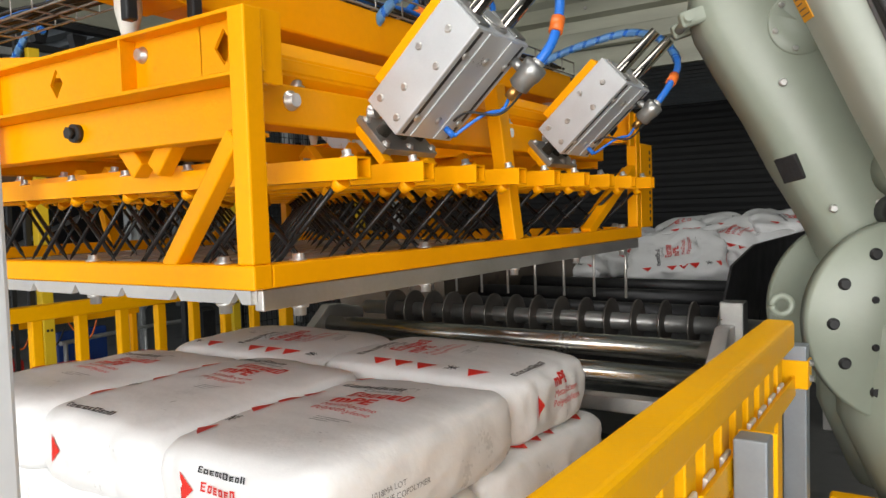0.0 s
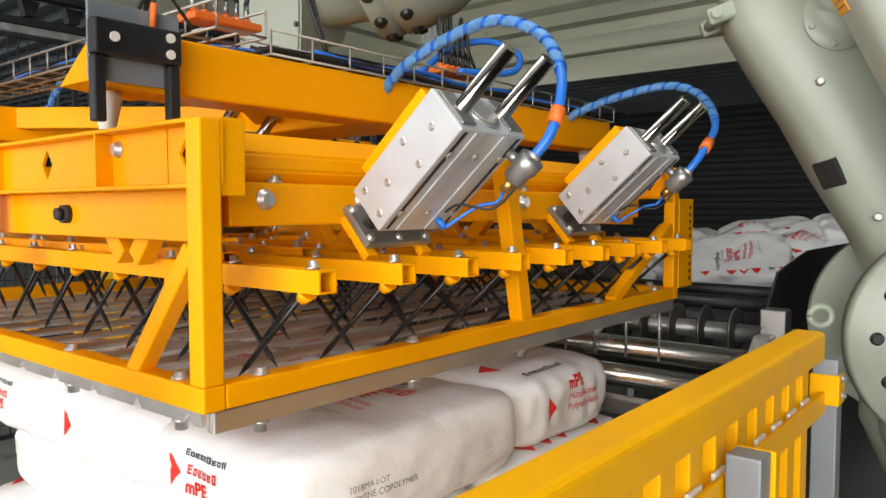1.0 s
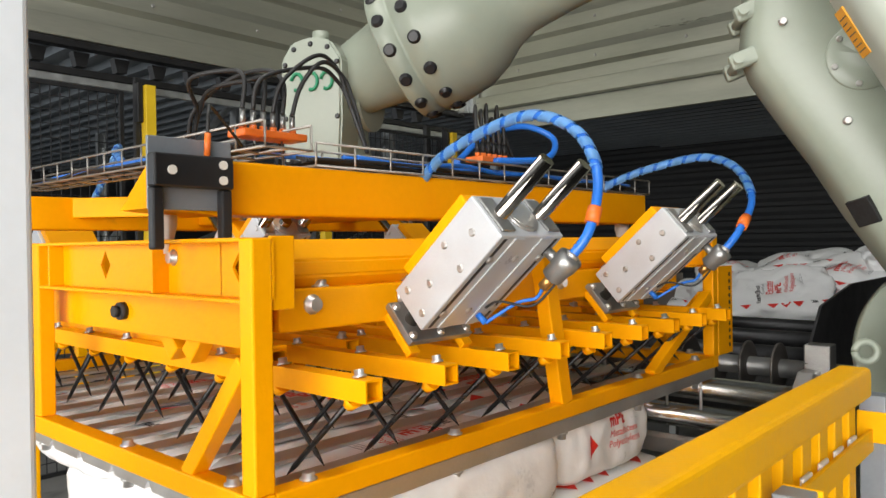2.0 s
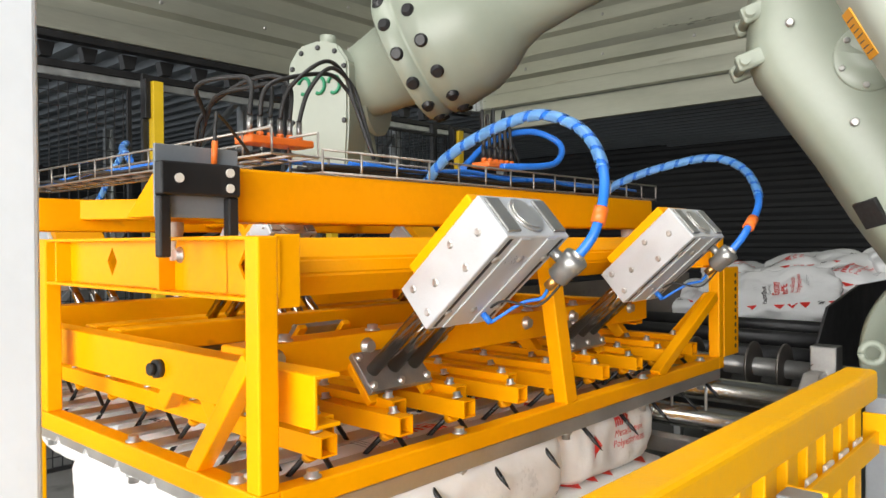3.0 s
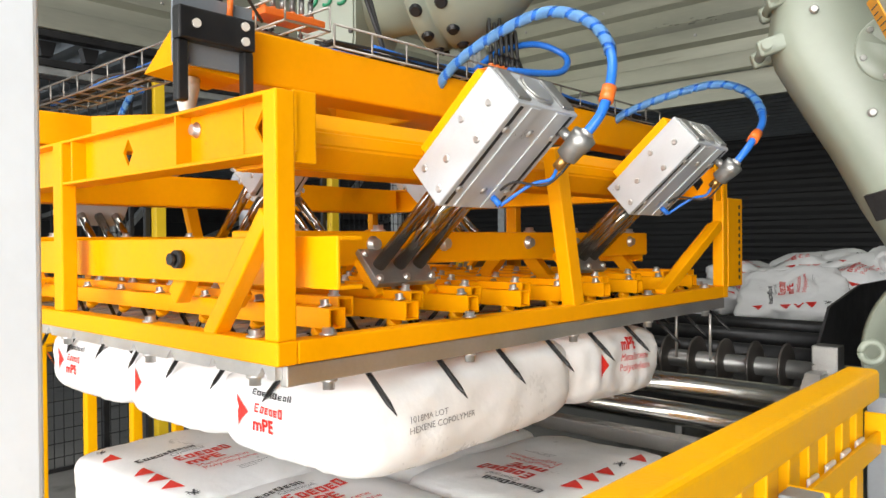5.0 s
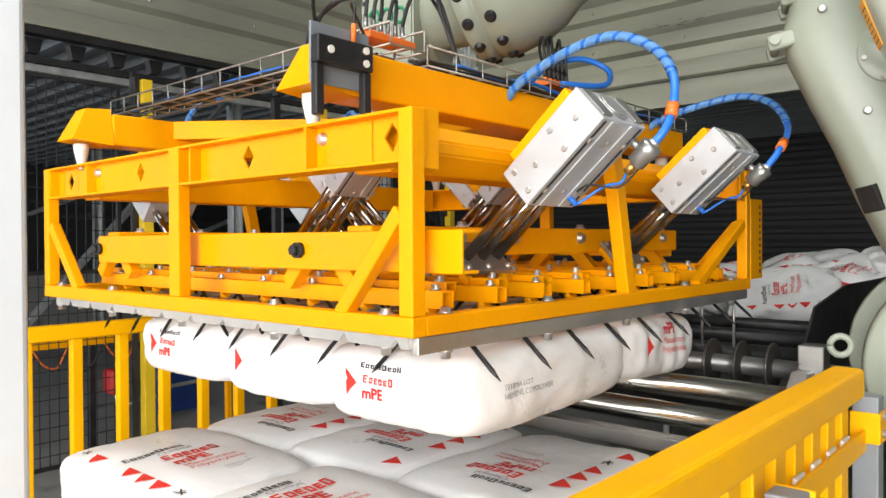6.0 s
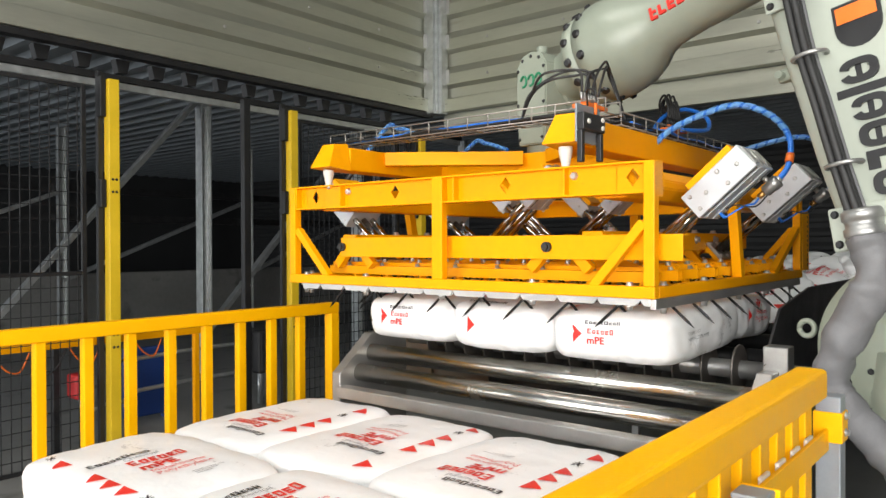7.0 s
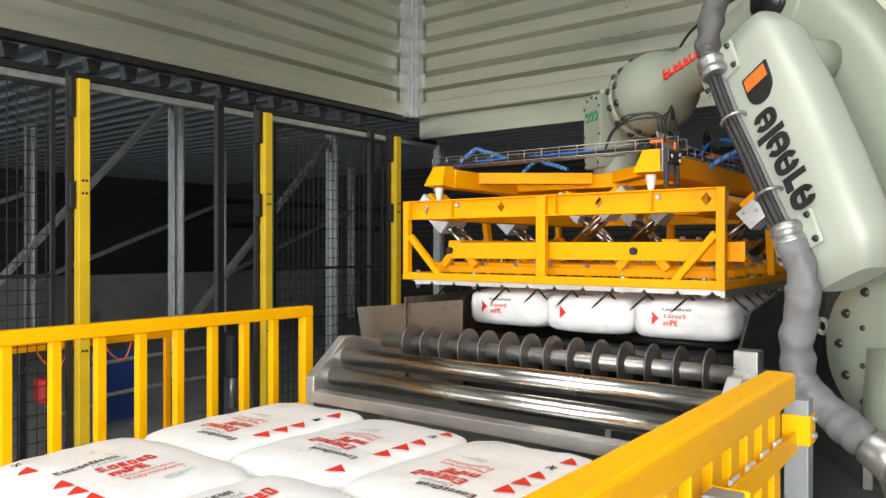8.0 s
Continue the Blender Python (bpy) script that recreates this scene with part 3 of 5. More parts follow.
def bag_point(q, seed):
    """The place on a filled bag for a point q on the unit cube's surface."""
    s = (abs(q.x) ** 7 + abs(q.y) ** 7 + abs(q.z) ** POWER) ** (-1 / 7)
    p = Vector((q.x * s * BL / 2, q.y * s * BW / 2, q.z * s * BH / 2))
    # soft pillow: thinner towards the ends and sides
    fx, fy = abs(p.x) / (BL / 2), abs(p.y) / (BW / 2)
    p.z *= 1.04 - 0.10 * fx ** 4 - 0.10 * fy ** 4
    o = Vector((seed * 3.1, seed * 1.7, seed))
    w = noise.noise(p * 7 + o) * 0.008 + noise.noise(p * 19 + o * 2) * 0.0028
    if seed > 20:       # half-empty, crumpled
        w += noise.noise(p * 5 + o) * 0.055 + noise.noise(p * 13 + o) * 0.022 + abs(noise.noise(p * 24 + o)) * 0.012
    # gathers that run from the ends
    w += 0.0022 * fx ** 3 * math.sin(p.y * 80 + seed + 5 * noise.noise(p * 9 + o)) + 0.003 * noise.noise(p * 34 + o) * (fx ** 2 + fy ** 2)
    return p + p.normalized() * w


def face_point(face, u, v):
    """u and v are metres from the middle of that face."""
    if face == "top":
        return Vector((u / (BL / 2), v / (BW / 2), 1.0))
    if face == "end":      # the end at +x: u across, v up
        return Vector((1.0, u / (BW / 2), v / (BH / 2)))
    return Vector((-u / (BL / 2), 1.0, v / (BH / 2)))      # the long side at +y


def on_bag(face, u, v, seed, lift=0.0026):
    q = face_point(face, u, v)
    if face == "top" and q.x < -1:       # prints wrap over the end
        q = Vector((-1.0, q.y, 1.0 - (-1 - q.x) * BL / BH))
    if face == "top" and q.y < -1:
        q = Vector((q.x, -1.0, 1.0 - (-1 - q.y) * BW / BH))
    p = bag_point(q, seed)
    a, b = (Vector((0.01, 0, 0)), Vector((0, 0.01, 0))) if abs(q.z) >= 1 else ((Vector((0, -0.01, 0)), Vector((0, 0, 0.01))) if abs(q.x) >= 1 else (Vector((0.01, 0, 0)), Vector((0, 0, 0.01))))
    n = (bag_point(q + a, seed) - p).cross(bag_point(q + b, seed) - p)
    n = n.normalized() if n.length > 1e-9 else p.normalized()
    if n.dot(p) < 0:
        n = -n
    return p + n * lift


def letters(text, size, thick=0.0):
    """The flat outline of a word as points and faces, its lower left corner at 0."""
    cu = bpy.data.curves.new("word", "FONT")
    cu.body, cu.size, cu.resolution_u, cu.offset = text, size, 2, thick
    ob = new("word", cu)
    me = bpy.data.meshes.new_from_object(ob)
    b = bmesh.new()
    b.from_mesh(me)
    bmesh.ops.triangulate(b, faces=b.faces)
    bmesh.ops.subdivide_edges(b, edges=[e for e in b.edges if e.calc_length() > 0.012], cuts=2)
    bpy.data.objects.remove(ob)
    bpy.data.curves.remove(cu)
    bpy.data.meshes.remove(me)
    return b


def print_on(bm, shape, face, u, v, ax, ay, seed):
    """Lay a flat shape on a bag: its x runs along ax and its y along ay in the face's u and v."""
    for f in shape.faces:
        pts = []
        for w in f.verts:
            pts.append(on_bag(face, u + w.co.x * ax[0] + w.co.y * ay[0], v + w.co.x * ax[1] + w.co.y * ay[1], seed))
        if len({tuple(p) for p in pts}) == len(pts):
            bm.faces.new([bm.verts.new(p) for p in pts])
    return bm


def quad_shape(b, x0, y0, x1, y1, nx=4, ny=1, skew=0.0):
    for i in range(nx):
        for j in range(ny):
            c = [(x0 + (x1 - x0) * (i + di) / nx, y0 + (y1 - y0) * (j + dj) / ny) for di, dj in ((0, 0), (1, 0), (1, 1), (0, 1))]
            b.faces.new([b.verts.new((x + skew * (y - y0), y, 0)) for x, y in c])
    return b


def triangle_shape(w, h):
    b = bmesh.new()
    n = 5
    for j in range(n):
        y0, y1 = h * j / n, h * (j + 1) / n
        a0, a1 = w / 2 * (1 - j / n), w / 2 * (1 - (j + 1) / n)
        pts = [(-a0, y0), (a0, y0), (a1, y1), (-a1, y1)] if a1 > 1e-6 else [(-a0, y0), (a0, y0), (0, y1)]
        b.faces.new([b.verts.new((x, y, 0)) for x, y in pts])
    return b


def blocky_word(widths, h, gap=0.006, low=()):
    """A brand word as plain blocks of its rhythm and colour."""
    b, x = bmesh.new(), 0.0
    for i, w in enumerate(widths):
        hh = h if i == 0 or i in low else h * 0.76
        e, t, k = x + w * 0.96, h * 0.20, w * 0.30
        if w < h * 0.4:
            quad_shape(b, x, 0, e, hh, 1, 3)
        else:                       # a hollow block, open on one side in turn
            quad_shape(b, x, 0, x + k, hh, 1, 3)
            quad_shape(b, x + k, 0, e, t, 2, 1)
            quad_shape(b, x + k, hh - t, e, hh, 2, 1)
            if i % 2:
                quad_shape(b, e - k, t, e, hh - t, 1, 2)
            else:
                quad_shape(b, x + k, hh / 2 - t * 0.4, e - k * 0.4, hh / 2 + t * 0.4, 2, 1)
        x += w + gap
    return b


def make_bag(seed, phase, plain_end=False, bare_end=False):
    """A filled film bag lying flat, its length along x, with the print on it."""
    bag = thing("bag", "full white plastic film bag with red and black print", "bag", "bags")
    bm = bmesh.new()
    bmesh.ops.create_cube(bm, size=2)
    bmesh.ops.subdivide_edges(bm, edges=list(bm.edges), cuts=27, use_grid_fill=True)
    for v in bm.verts:
        v.co = bag_point(v.co.copy(), seed)
    for f in bm.faces:
        f.smooth = True
    part("body", bm, BAGFILM, bag)
    red, black, grey = bmesh.new(), bmesh.new(), bmesh.new()
    # lines read across the bag: along +v, and stack towards +u
    ax, ay = (0, 1), (-1, 0)
    def lay(into, shape, u, v, a=ax, b=ay, room=0.0):
        if -0.285 < u - room and u < 0.30:
            print_on(into, shape, "top", u, v, a, b, seed)

    for u0 in (phase - 0.475, phase, phase + 0.475):
        lay(black, blocky_word([.016, .016, .016, .013, .012, .020, .013, .012, .006, .006], .023, .0036, (0, 5, 8, 9)), u0, -0.140, room=0.02)
        lay(grey, letters("Chemical", 0.025), u0 + 0.024, -0.060, room=0.02)
        lay(red, blocky_word([.023, .021, .020, .021, .021, .022], .040, .0045, (5,)), u0 + 0.072, -0.065, room=0.035)
        lay(red, letters("mPE", 0.056, 0.0018), u0 + 0.122, -0.065, room=0.035)
        lay(red, letters("Metallocene", 0.029), u0 + 0.156, -0.060, room=0.02)
        lay(red, letters("Polyethylene", 0.029), u0 + 0.184, -0.060, room=0.02)
        for k in range(3):
            lay(grey, quad_shape(bmesh.new(), 0, 0, 0.085 - 0.02 * k, 0.0022, 3), u0 + 0.225 + 0.010 * k, 0.0)
        for du in (0.075, 0.147, 0.219, 0.372):
            lay(red, triangle_shape(0.062, 0.046), u0 + du, -0.148, (1, 0), (0, -1), 0.030)
        x = bmesh.new()
        quad_shape(x, 0, 0, 0.005, 0.034, 2, 2, 0.5)
        quad_shape(x, 0.014, 0, 0.019, 0.034, 2, 2, -0.5)
        quad_shape(x, -0.004, 0.011, 0.024, 0.014, 3)
        quad_shape(x, -0.004, 0.020, 0.024, 0.023, 3)
        lay(black, x, u0 + 0.315, -0.165, room=0.035)
    # the print that comes round onto the end
    if plain_end:
        print_on(red, letters("mPE", 0.040, 0.0014), "end", -0.02, 0.040, (1, 0), (0, 1), seed)
        print_on(red, letters("Metallocene", 0.026), "end", -0.02, 0.012, (1, 0), (0, 1), seed)
        print_on(red, letters("Polyethylene", 0.026), "end", -0.02, -0.014, (1, 0), (0, 1), seed)
    elif not bare_end:
        print_on(red, blocky_word([.013, .0115, .011, .0115, .0115, .012], .017, .0042, (5,)), "end", -0.06, 0.010, (1, 0), (0, 1), seed)
        print_on(red, letters("mPE", 0.033, 0.001), "end", -0.06, -0.022, (1, 0), (0, 1), seed)
        print_on(black, blocky_word([.012, .012, .012, .010, .009, .014, .010, .009, .004, .004], .011, .003, (0, 5, 8, 9)), "end", -0.07, 0.042, (1, 0), (0, 1), seed)
    print_on(red, triangle_shape(0.062, 0.030), "end", -0.108, 0.008, (0, 1), (1, 0), seed)
    # the long side: lot code and a red triangle
    code = letters("1018MA LOT", 0.016)
    print_on(grey, code, "side", -0.20, 0.006, (1, 0), (0, 1), seed)
    print_on(grey, letters("HEXENE COPOLYMER", 0.016), "side", -0.20, -0.012, (1, 0), (0, 1), seed)
    tagged(part("red_print", red, REDINK, bag, "red printed words and triangles"), kind="stuff")
    tagged(part("black_print", black, BLACKINK, bag, "black printed marks"), kind="stuff")
    tagged(part("grey_print", grey, GREYINK, bag, "grey printed small type"), kind="stuff")
    return bag


SX0, SX1, SY0, SY1 = -2.11, -0.86, 0.70, 1.75
STACK_TOP = 0.840       # top of the layer that stays
HELD = []              # the layer that is lifted
masters = [make_bag(1.3, -0.13), make_bag(4.1, -0.19, bare_end=True), make_bag(7.7, -0.04, True), make_bag(11.9, -0.19, True), make_bag(21.7, -0.10), make_bag(25.2, -0.20)]


def bag_layout(flip):
    """x, y and turn of the five bags of a layer; flip: three bags in the far row."""
    w3, w2 = (SX1 - SX0) / 3, (SX1 - SX0) / 2
    rows = []
    ya, yb = (SY0 + BW / 2 - 0.005, SY1 - BL / 2) if flip else (SY1 - BW / 2 + 0.005, SY0 + BL / 2)
    for i in range(2):
        rows.append((SX0 + w2 * (i + 0.5), ya, 0))
    for i in range(3):
        rows.append((SX0 + w3 * (i + 0.5), yb, -90 if not flip else 90))
    return rows


rng = random.Random(5)
used = set()


def put_bag(k, m):
    """Place the k-th kind of bag; the first use takes the first-made bag itself."""
    if k not in used:
        used.add(k)
        masters[k].matrix_world = m
        return masters[k]
    return copy_thing(masters[k], m)


for layer in range(4, -1, -1):
    z = STACK_TOP - BH / 2 - 0.004 - (3 - layer) * 0.166
    if layer == 4:
        z = STACK_TOP + BH / 2 - 0.010
    for i, (x, y, turn) in enumerate(bag_layout(layer % 2 == 1)):
        x += 0.035 if layer == 3 else (0.020 if layer == 4 else 0.0)
        y += 0.060 if layer == 3 else 0.0
        m = pose(x + rng.uniform(-.006, .006), y + rng.uniform(-.006, .006), z + rng.uniform(-.003, .003), rng.uniform(-1, 1), rng.uniform(-1, 1), turn + rng.uniform(-1.5, 1.5))
        b = put_bag(2 + i if i < 2 else (i + layer) % 2, m)
        if layer == 4:
            HELD.append((b, m))

# pallet under the stack
pal = thing("pallet", "plain wooden pallet under the stack of bags", "pallet")
PZ = STACK_TOP - 0.166 * 4 - 0.004
for i in range(7):
    y = SY0 + 0.0 + i * (SY1 - SY0 - 0.1) / 6
    bm = bmesh.new()
    rbox(bm, SX0, SX1, y, y + 0.1, PZ - 0.022, PZ, 0.002)
    part("board", bm, WOOD, pal)
for x in (SX0, (SX0 + SX1) / 2 - 0.05, SX1 - 0.1):
    bm = bmesh.new()
    rbox(bm, x, x + 0.1, SY0, SY1, 0, PZ - 0.022, 0.003)
    part("bearer", bm, WOOD, pal)

# bags that lie loose at the far end of the conveyor
FAR = []
for i, (x, y, z, rx, ry, rz) in enumerate(((-1.62, 4.78, 0.98, 38, -6, 14), (-1.22, 5.05, 1.05, 24, 12, -14), (-2.05, 5.05, 0.94, 14, 6, 60), (-1.62, 5.30, 1.13, 12, -8, 12), (-1.00, 5.35, 1.16, 16, 4, 30), (-2.1, 5.5, 1.05, 5, 8, -20), (-0.98, 4.95, 0.98, 30, -14, -30), (-2.45, 4.9, 0.90, 12, 6, 20))):
    m = pose(x + 0.13, y, z + 0.035, rx, ry, rz)
    b = put_bag(4 + i % 2, m)
    tagged(b, "crumpled white plastic film bag with red and black print")
    FAR.append((b, m))

# ---------------- gripper ----------------
STROKE = Vector((0.125, 0, -0.112))


def make_gripper():
    g = thing("needle_gripper", "yellow steel needle gripper frame with slanted pneumatic cylinders", "gripper")
    W, D, H, T = GW, GD, GH, 0.034
    # lower frame
    for nm, b in (("front_rail", (-W, 0, 0, T)), ("back_rail", (-W, 0, D - T, D))):
        bm = bmesh.new()
        rbox(bm, b[0], b[1], b[2], b[3], 0, T, 0.003)
        part(nm, bm, YELLOW, g)
    for x0 in (-W, -T):
        bm = bmesh.new()
        rbox(bm, x0, x0 + T, T, D - T, 0.0005, T - 0.0005, 0.003)
        part("side_rail", bm, YELLOW, g)
    # posts
    for x, y in ((-W, 0), (-T, 0), (-W, D - T), (-T, D - T)):
        bm = bmesh.new()
        rbox(bm, x + 0.0008, x + T - 0.0008, y + 0.0008, y + T - 0.0008, T, H - 0.001, 0.003)
        part("post", bm, YELLOW, g)
    for y in (0, D - T):
        bm = bmesh.new()
        rbox(bm, -0.790, -0.745, y + 0.0012, y + T - 0.002, T, H - 0.001, 0.003)
        part("post", bm, YELLOW, g)
    for x in (-W + T / 2, -T / 2):
        bm = bmesh.new()
        beam(bm, (x, 0.762, T - 0.002), (x, 0.690, H - 0.02), T * 0.96, 0.040, 0.003, (0, 1, 0))
        part("post", bm, YELLOW, g)
    # corner braces
    for y in (T / 2, D - T / 2):
        for s in (0, 1):
            bm = bmesh.new()
            xa, xb = (-0.036, -0.190) if s == 0 else (-W + 0.036, -W + 0.215)
            beam(bm, (xa, y, 0.21), (xb, y, 0.028), 0.028, 0.028, 0.003, (0, 1, 0))
            part("brace", bm, YELLOW, g)
    for x in (-W + T / 2, -T / 2):
        bm = bmesh.new()
        beam(bm, (x, D - 0.04, 0.21), (x, D - 0.40, 0.030), 0.028, 0.028, 0.003, (1, 0, 0))
        part("brace", bm, YELLOW, g)
    # upper channels with diamond holes, front and back
    for y0, s in ((0.004, 1), (D - 0.004, -1)):
        bm = bmesh.new()
        z0, z1, xs = 0.290, H, [(-W + 0.002, -1.46), (-1.364, -1.036), (-0.936, -0.559), (-0.459, -0.125), (-0.029, -0.002)]
        dia = (-1.412, -0.986, -0.509, -0.077)
        ym = y0 + s * 0.028
        for a, b in xs:
            box(bm, a, b, min(ym, ym + s * 0.005), max(ym, ym + s * 0.005), z0 + 0.006, z1 - 0.006)
        zc = 0.338
        for xc in dia:
            for k in (0, 1):
                lo, hi = (z0 + 0.006, zc) if k == 0 else (zc, z1 - 0.006)
                for q in (-1, 1):
                    pts = [(xc + q * 0.05, lo), (xc, lo), (xc, zc - 0.026), (xc + q * 0.020, zc), (xc + q * 0.05, zc)] if k == 0 else [(xc + q * 0.05, hi), (xc, hi), (xc, zc + 0.026), (xc + q * 0.020, zc), (xc + q * 0.05, zc)]
                    a = [bm.verts.new((x, ym, z)) for x, z in pts]
                    b = [bm.verts.new((x, ym + s * 0.005, z)) for x, z in pts]
                    bm.faces.new(a)
                    bm.faces.new(b[::-1])
                    for i in range(5):
                        j = (i + 1) % 5
                        bm.faces.new((a[j], a[i], b[i], b[j]))
        for za, zb in ((z0, z0 + 0.006), (z1 - 0.006, z1)):
            rbox(bm, -W + T, -T, min(y0, y0 + s * 0.062), max(y0, y0 + s * 0.062), za, zb, 0.0015)
        part("upper_channel", bm, YELLOW, g, "yellow channel with diamond cut-outs")
        for x in (-0.283, -1.247, -0.70, -0.03, -1.50):
            bm = bmesh.new()
            rbox(bm, x - 0.003, x + 0.003, min(y0 + s * 0.001, ym), max(y0 + s * 0.001, ym), z0 + 0.0062, z1 - 0.0062, 0.0008)
            part("stiffener", bm, YELLOW, g)
        bolts([((x, ym, 0.352), (0, -s, 0), 0.009, 0.008) for x in (-0.262, -1.226)], STEEL, g)
    # side beams below the cylinders
    for x in (-0.17, -W + 0.17):
        bm = bmesh.new()
        s = 1 if x > -0.5 else -1
        prof = [(-0.05, 0.285), (0.05, 0.285), (0.085, 0.32), (0.085, 0.345), (0.05, 0.378), (-0.05, 0.378)]
        a = [bm.verts.new((x + s * u, 0.07, z)) for u, z in prof]
        b = [bm.verts.new((x + s * u, D - 0.07, z)) for u, z in prof]
        bm.faces.new(a)
        bm.faces.new(b[::-1])
        for i in range(6):
            j = (i + 1) % 6
            bm.faces.new((a[j], a[i], b[i], b[j]))
        bmesh.ops.recalc_face_normals(bm, faces=bm.faces)
        bmesh.ops.bevel(bm, geom=list(bm.edges), offset=0.004, segments=2, affect="EDGES")
        part("side_beam", bm, YELLOW, g)
    # corner gusset at the top of the front corner post
    for x, y in ((0.0, 0.034), (0.0, D - 0.075)):
        bm = bmesh.new()
        rbox(bm, -0.012, -0.006, y, y + 0.04, H - 0.10, H + 0.002, 0.002)
        part("gusset", bm, YELLOW, g)
    # bottom plate: strips along the depth with gaps for the needles
    strips = 12
    for i in range(strips):
        x = -W + 0.05 + i * (W - 0.08) / strips
        bm = bmesh.new()
        rbox(bm, x, x + (W - 0.08) / strips * 0.42, 0.018, D - 0.018, -0.009, -0.0005, 0.002)
        part("plate_strip", bm, STEEL, g, "bright steel holding strip")
    bm = bmesh.new()
    rbox(bm, -0.0215, -0.004, 0.018, D - 0.02, -0.030, -0.0008, 0.002)
    part("edge_strip", bm, STEEL, g)
    # front edge strip with slots for the needles
    bm = bmesh.new()
    n = 11
    for i in range(n):
        x0 = -W + 0.075 + i * (W - 0.09) / n
        x1 = x0 + (W - 0.09) / n
        pts = [(x0, -0.001), (x1, -0.001), (x1, -0.020), (x1 - 0.018, -0.020), (x1 - 0.030, -0.004), (x1 - 0.044, -0.020), (x0, -0.020)]
        a = [bm.verts.new((x, 0.006, z)) for x, z in pts]
        b = [bm.verts.new((x, 0.017, z)) for x, z in pts]
        bm.faces.new(a)
        bm.faces.new(b[::-1])
        for k in range(len(pts)):
            j = (k + 1) % len(pts)
            bm.faces.new((a[j], a[k], b[k], b[j]))
    part("edge_strip", bm, STEEL, g, "bright slotted steel edge strip")
    items = []
    for x in (-0.08, -0.40, -0.76, -1.12, -1.45):
        for y in (T / 2, D - T / 2):
            items += [((x, y, T), (0, 0, 1), 0.009, 0.008), ((x, y, -0.020), (0, 0, -1), 0.009, 0.012)]
    for y in (0.10, 0.42, 0.76, 1.10, 1.44):
        for x in (-T / 2, -W + T / 2):
            items += [((x, y, T), (0, 0, 1), 0.009, 0.008), ((x, y, -0.030), (0, 0, -1), 0.009, 0.012)]
    bolts(items, STEEL, g)
    # perforated strip at the back corner
    bm = bmesh.new()
    rbox(bm, -0.006, 0.0, D + 0.002, D + 0.110, 0.030, 0.290, 0.002)
    part("hole_strip", bm, YELLOW, g, "yellow strip with a row of holes")
    # Black discs on the strip stand for the dark inside of holes.
    for i in range(11):
        bm = bmesh.new()
        cyl(bm, (-0.0005, D + 0.085, 0.055 + i * 0.021), (0.0009, D + 0.085, 0.055 + i * 0.021), 0.0065, 12)
        part("hole_disc", bm, BLACK, g, "black disc drawn as the dark inside of a hole")
    # rods that hang at the back edge
    for i in range(12):
        bm = bmesh.new()
        x = -0.05 - i * 0.105
        cyl(bm, (x, D - 0.012, -0.001), (x, D - 0.012, -0.190), 0.0045, 8)
        part("guide_rod", bm, STEEL, g, "thin hanging steel rod")

    # ----- moving needle frames -----
    frames = {}
    for key, s in (("A", 1), ("B", -1)):
        # s: the way along x that the frame moves as it goes down; built in the lowered state
        bm = bmesh.new()
        y0 = 0.060 if key == "A" else D - 0.10
        xa, xb = (-1.30, 0.055) if key == "A" else (-W - 0.055, -0.24)
        z0, z1, sy = 0.104, 0.178, 1 if key == "A" else -1
        yy = y0 if key == "A" else y0 + 0.04
        rbox(bm, xa, xb, min(yy, yy + sy * 0.006), max(yy, yy + sy * 0.006), z0, z1, 0.002)
        for za in (z0, z1 - 0.006):
            rbox(bm, xa, xb, min(yy + sy * 0.006, yy + sy * 0.045), max(yy + sy * 0.006, yy + sy * 0.045), za, za + 0.006, 0.0015)
        f = part("needle_frame", bm, YELLOW, g, "yellow sliding frame that carries the needles")
        frames[key] = f
        xbeam = -W + 0.24 if key == "A" else -0.24
        bm = bmesh.new()
        rbox(bm, xbeam - 0.035, xbeam + 0.035, 0.10, D - 0.10, 0.125, 0.190, 0.004)
        part("cross_bar", bm, YELLOW, f)
        bm = bmesh.new()
        rbox(bm, xbeam + s * 0.60 - 0.03, xbeam + s * 0.60 + 0.03, 0.12, D - 0.12, 0.125, 0.180, 0.004)
        part("cross_bar", bm, YELLOW, f)
        items = []
        for y in (0.16, 0.36, 0.56, 0.86, 1.06, 1.36):
            items += [((xbeam - s * 0.035, y, 0.165), (-s, 0, 0), 0.011, 0.010), ((xbeam - s * 0.018, y + 0.03, 0.190), (0, 0, 1), 0.010, 0.009)]
        bolts(items, STEEL, f)
        if key == "A":
            for x in (-0.372, -1.288):
                bm = bmesh.new()
                cyl(bm, (x, y0, 0.142), (x, y0 - 0.012, 0.142), 0.016, 20)
                cyl(bm, (x, y0 - 0.012, 0.142), (x, y0 - 0.022, 0.142), 0.011, 6)
                part("knob", bm, RUBBER, f, "black round stop")
        # legs between the frame and its bars
        for y in (0.10, 0.55, 1.0, 1.45):
            for x in ((-1.22, -0.30) if key == "A" else (-1.30, -0.40)):
                bm = bmesh.new()
                beam(bm, (x, y, 0.13), (x + s * 0.055, y, 0.070), 0.035, 0.030, 0.003, (0, 1, 0))
                part("strut", bm, YELLOW, f)
        # needle bars along x
        nb = 9
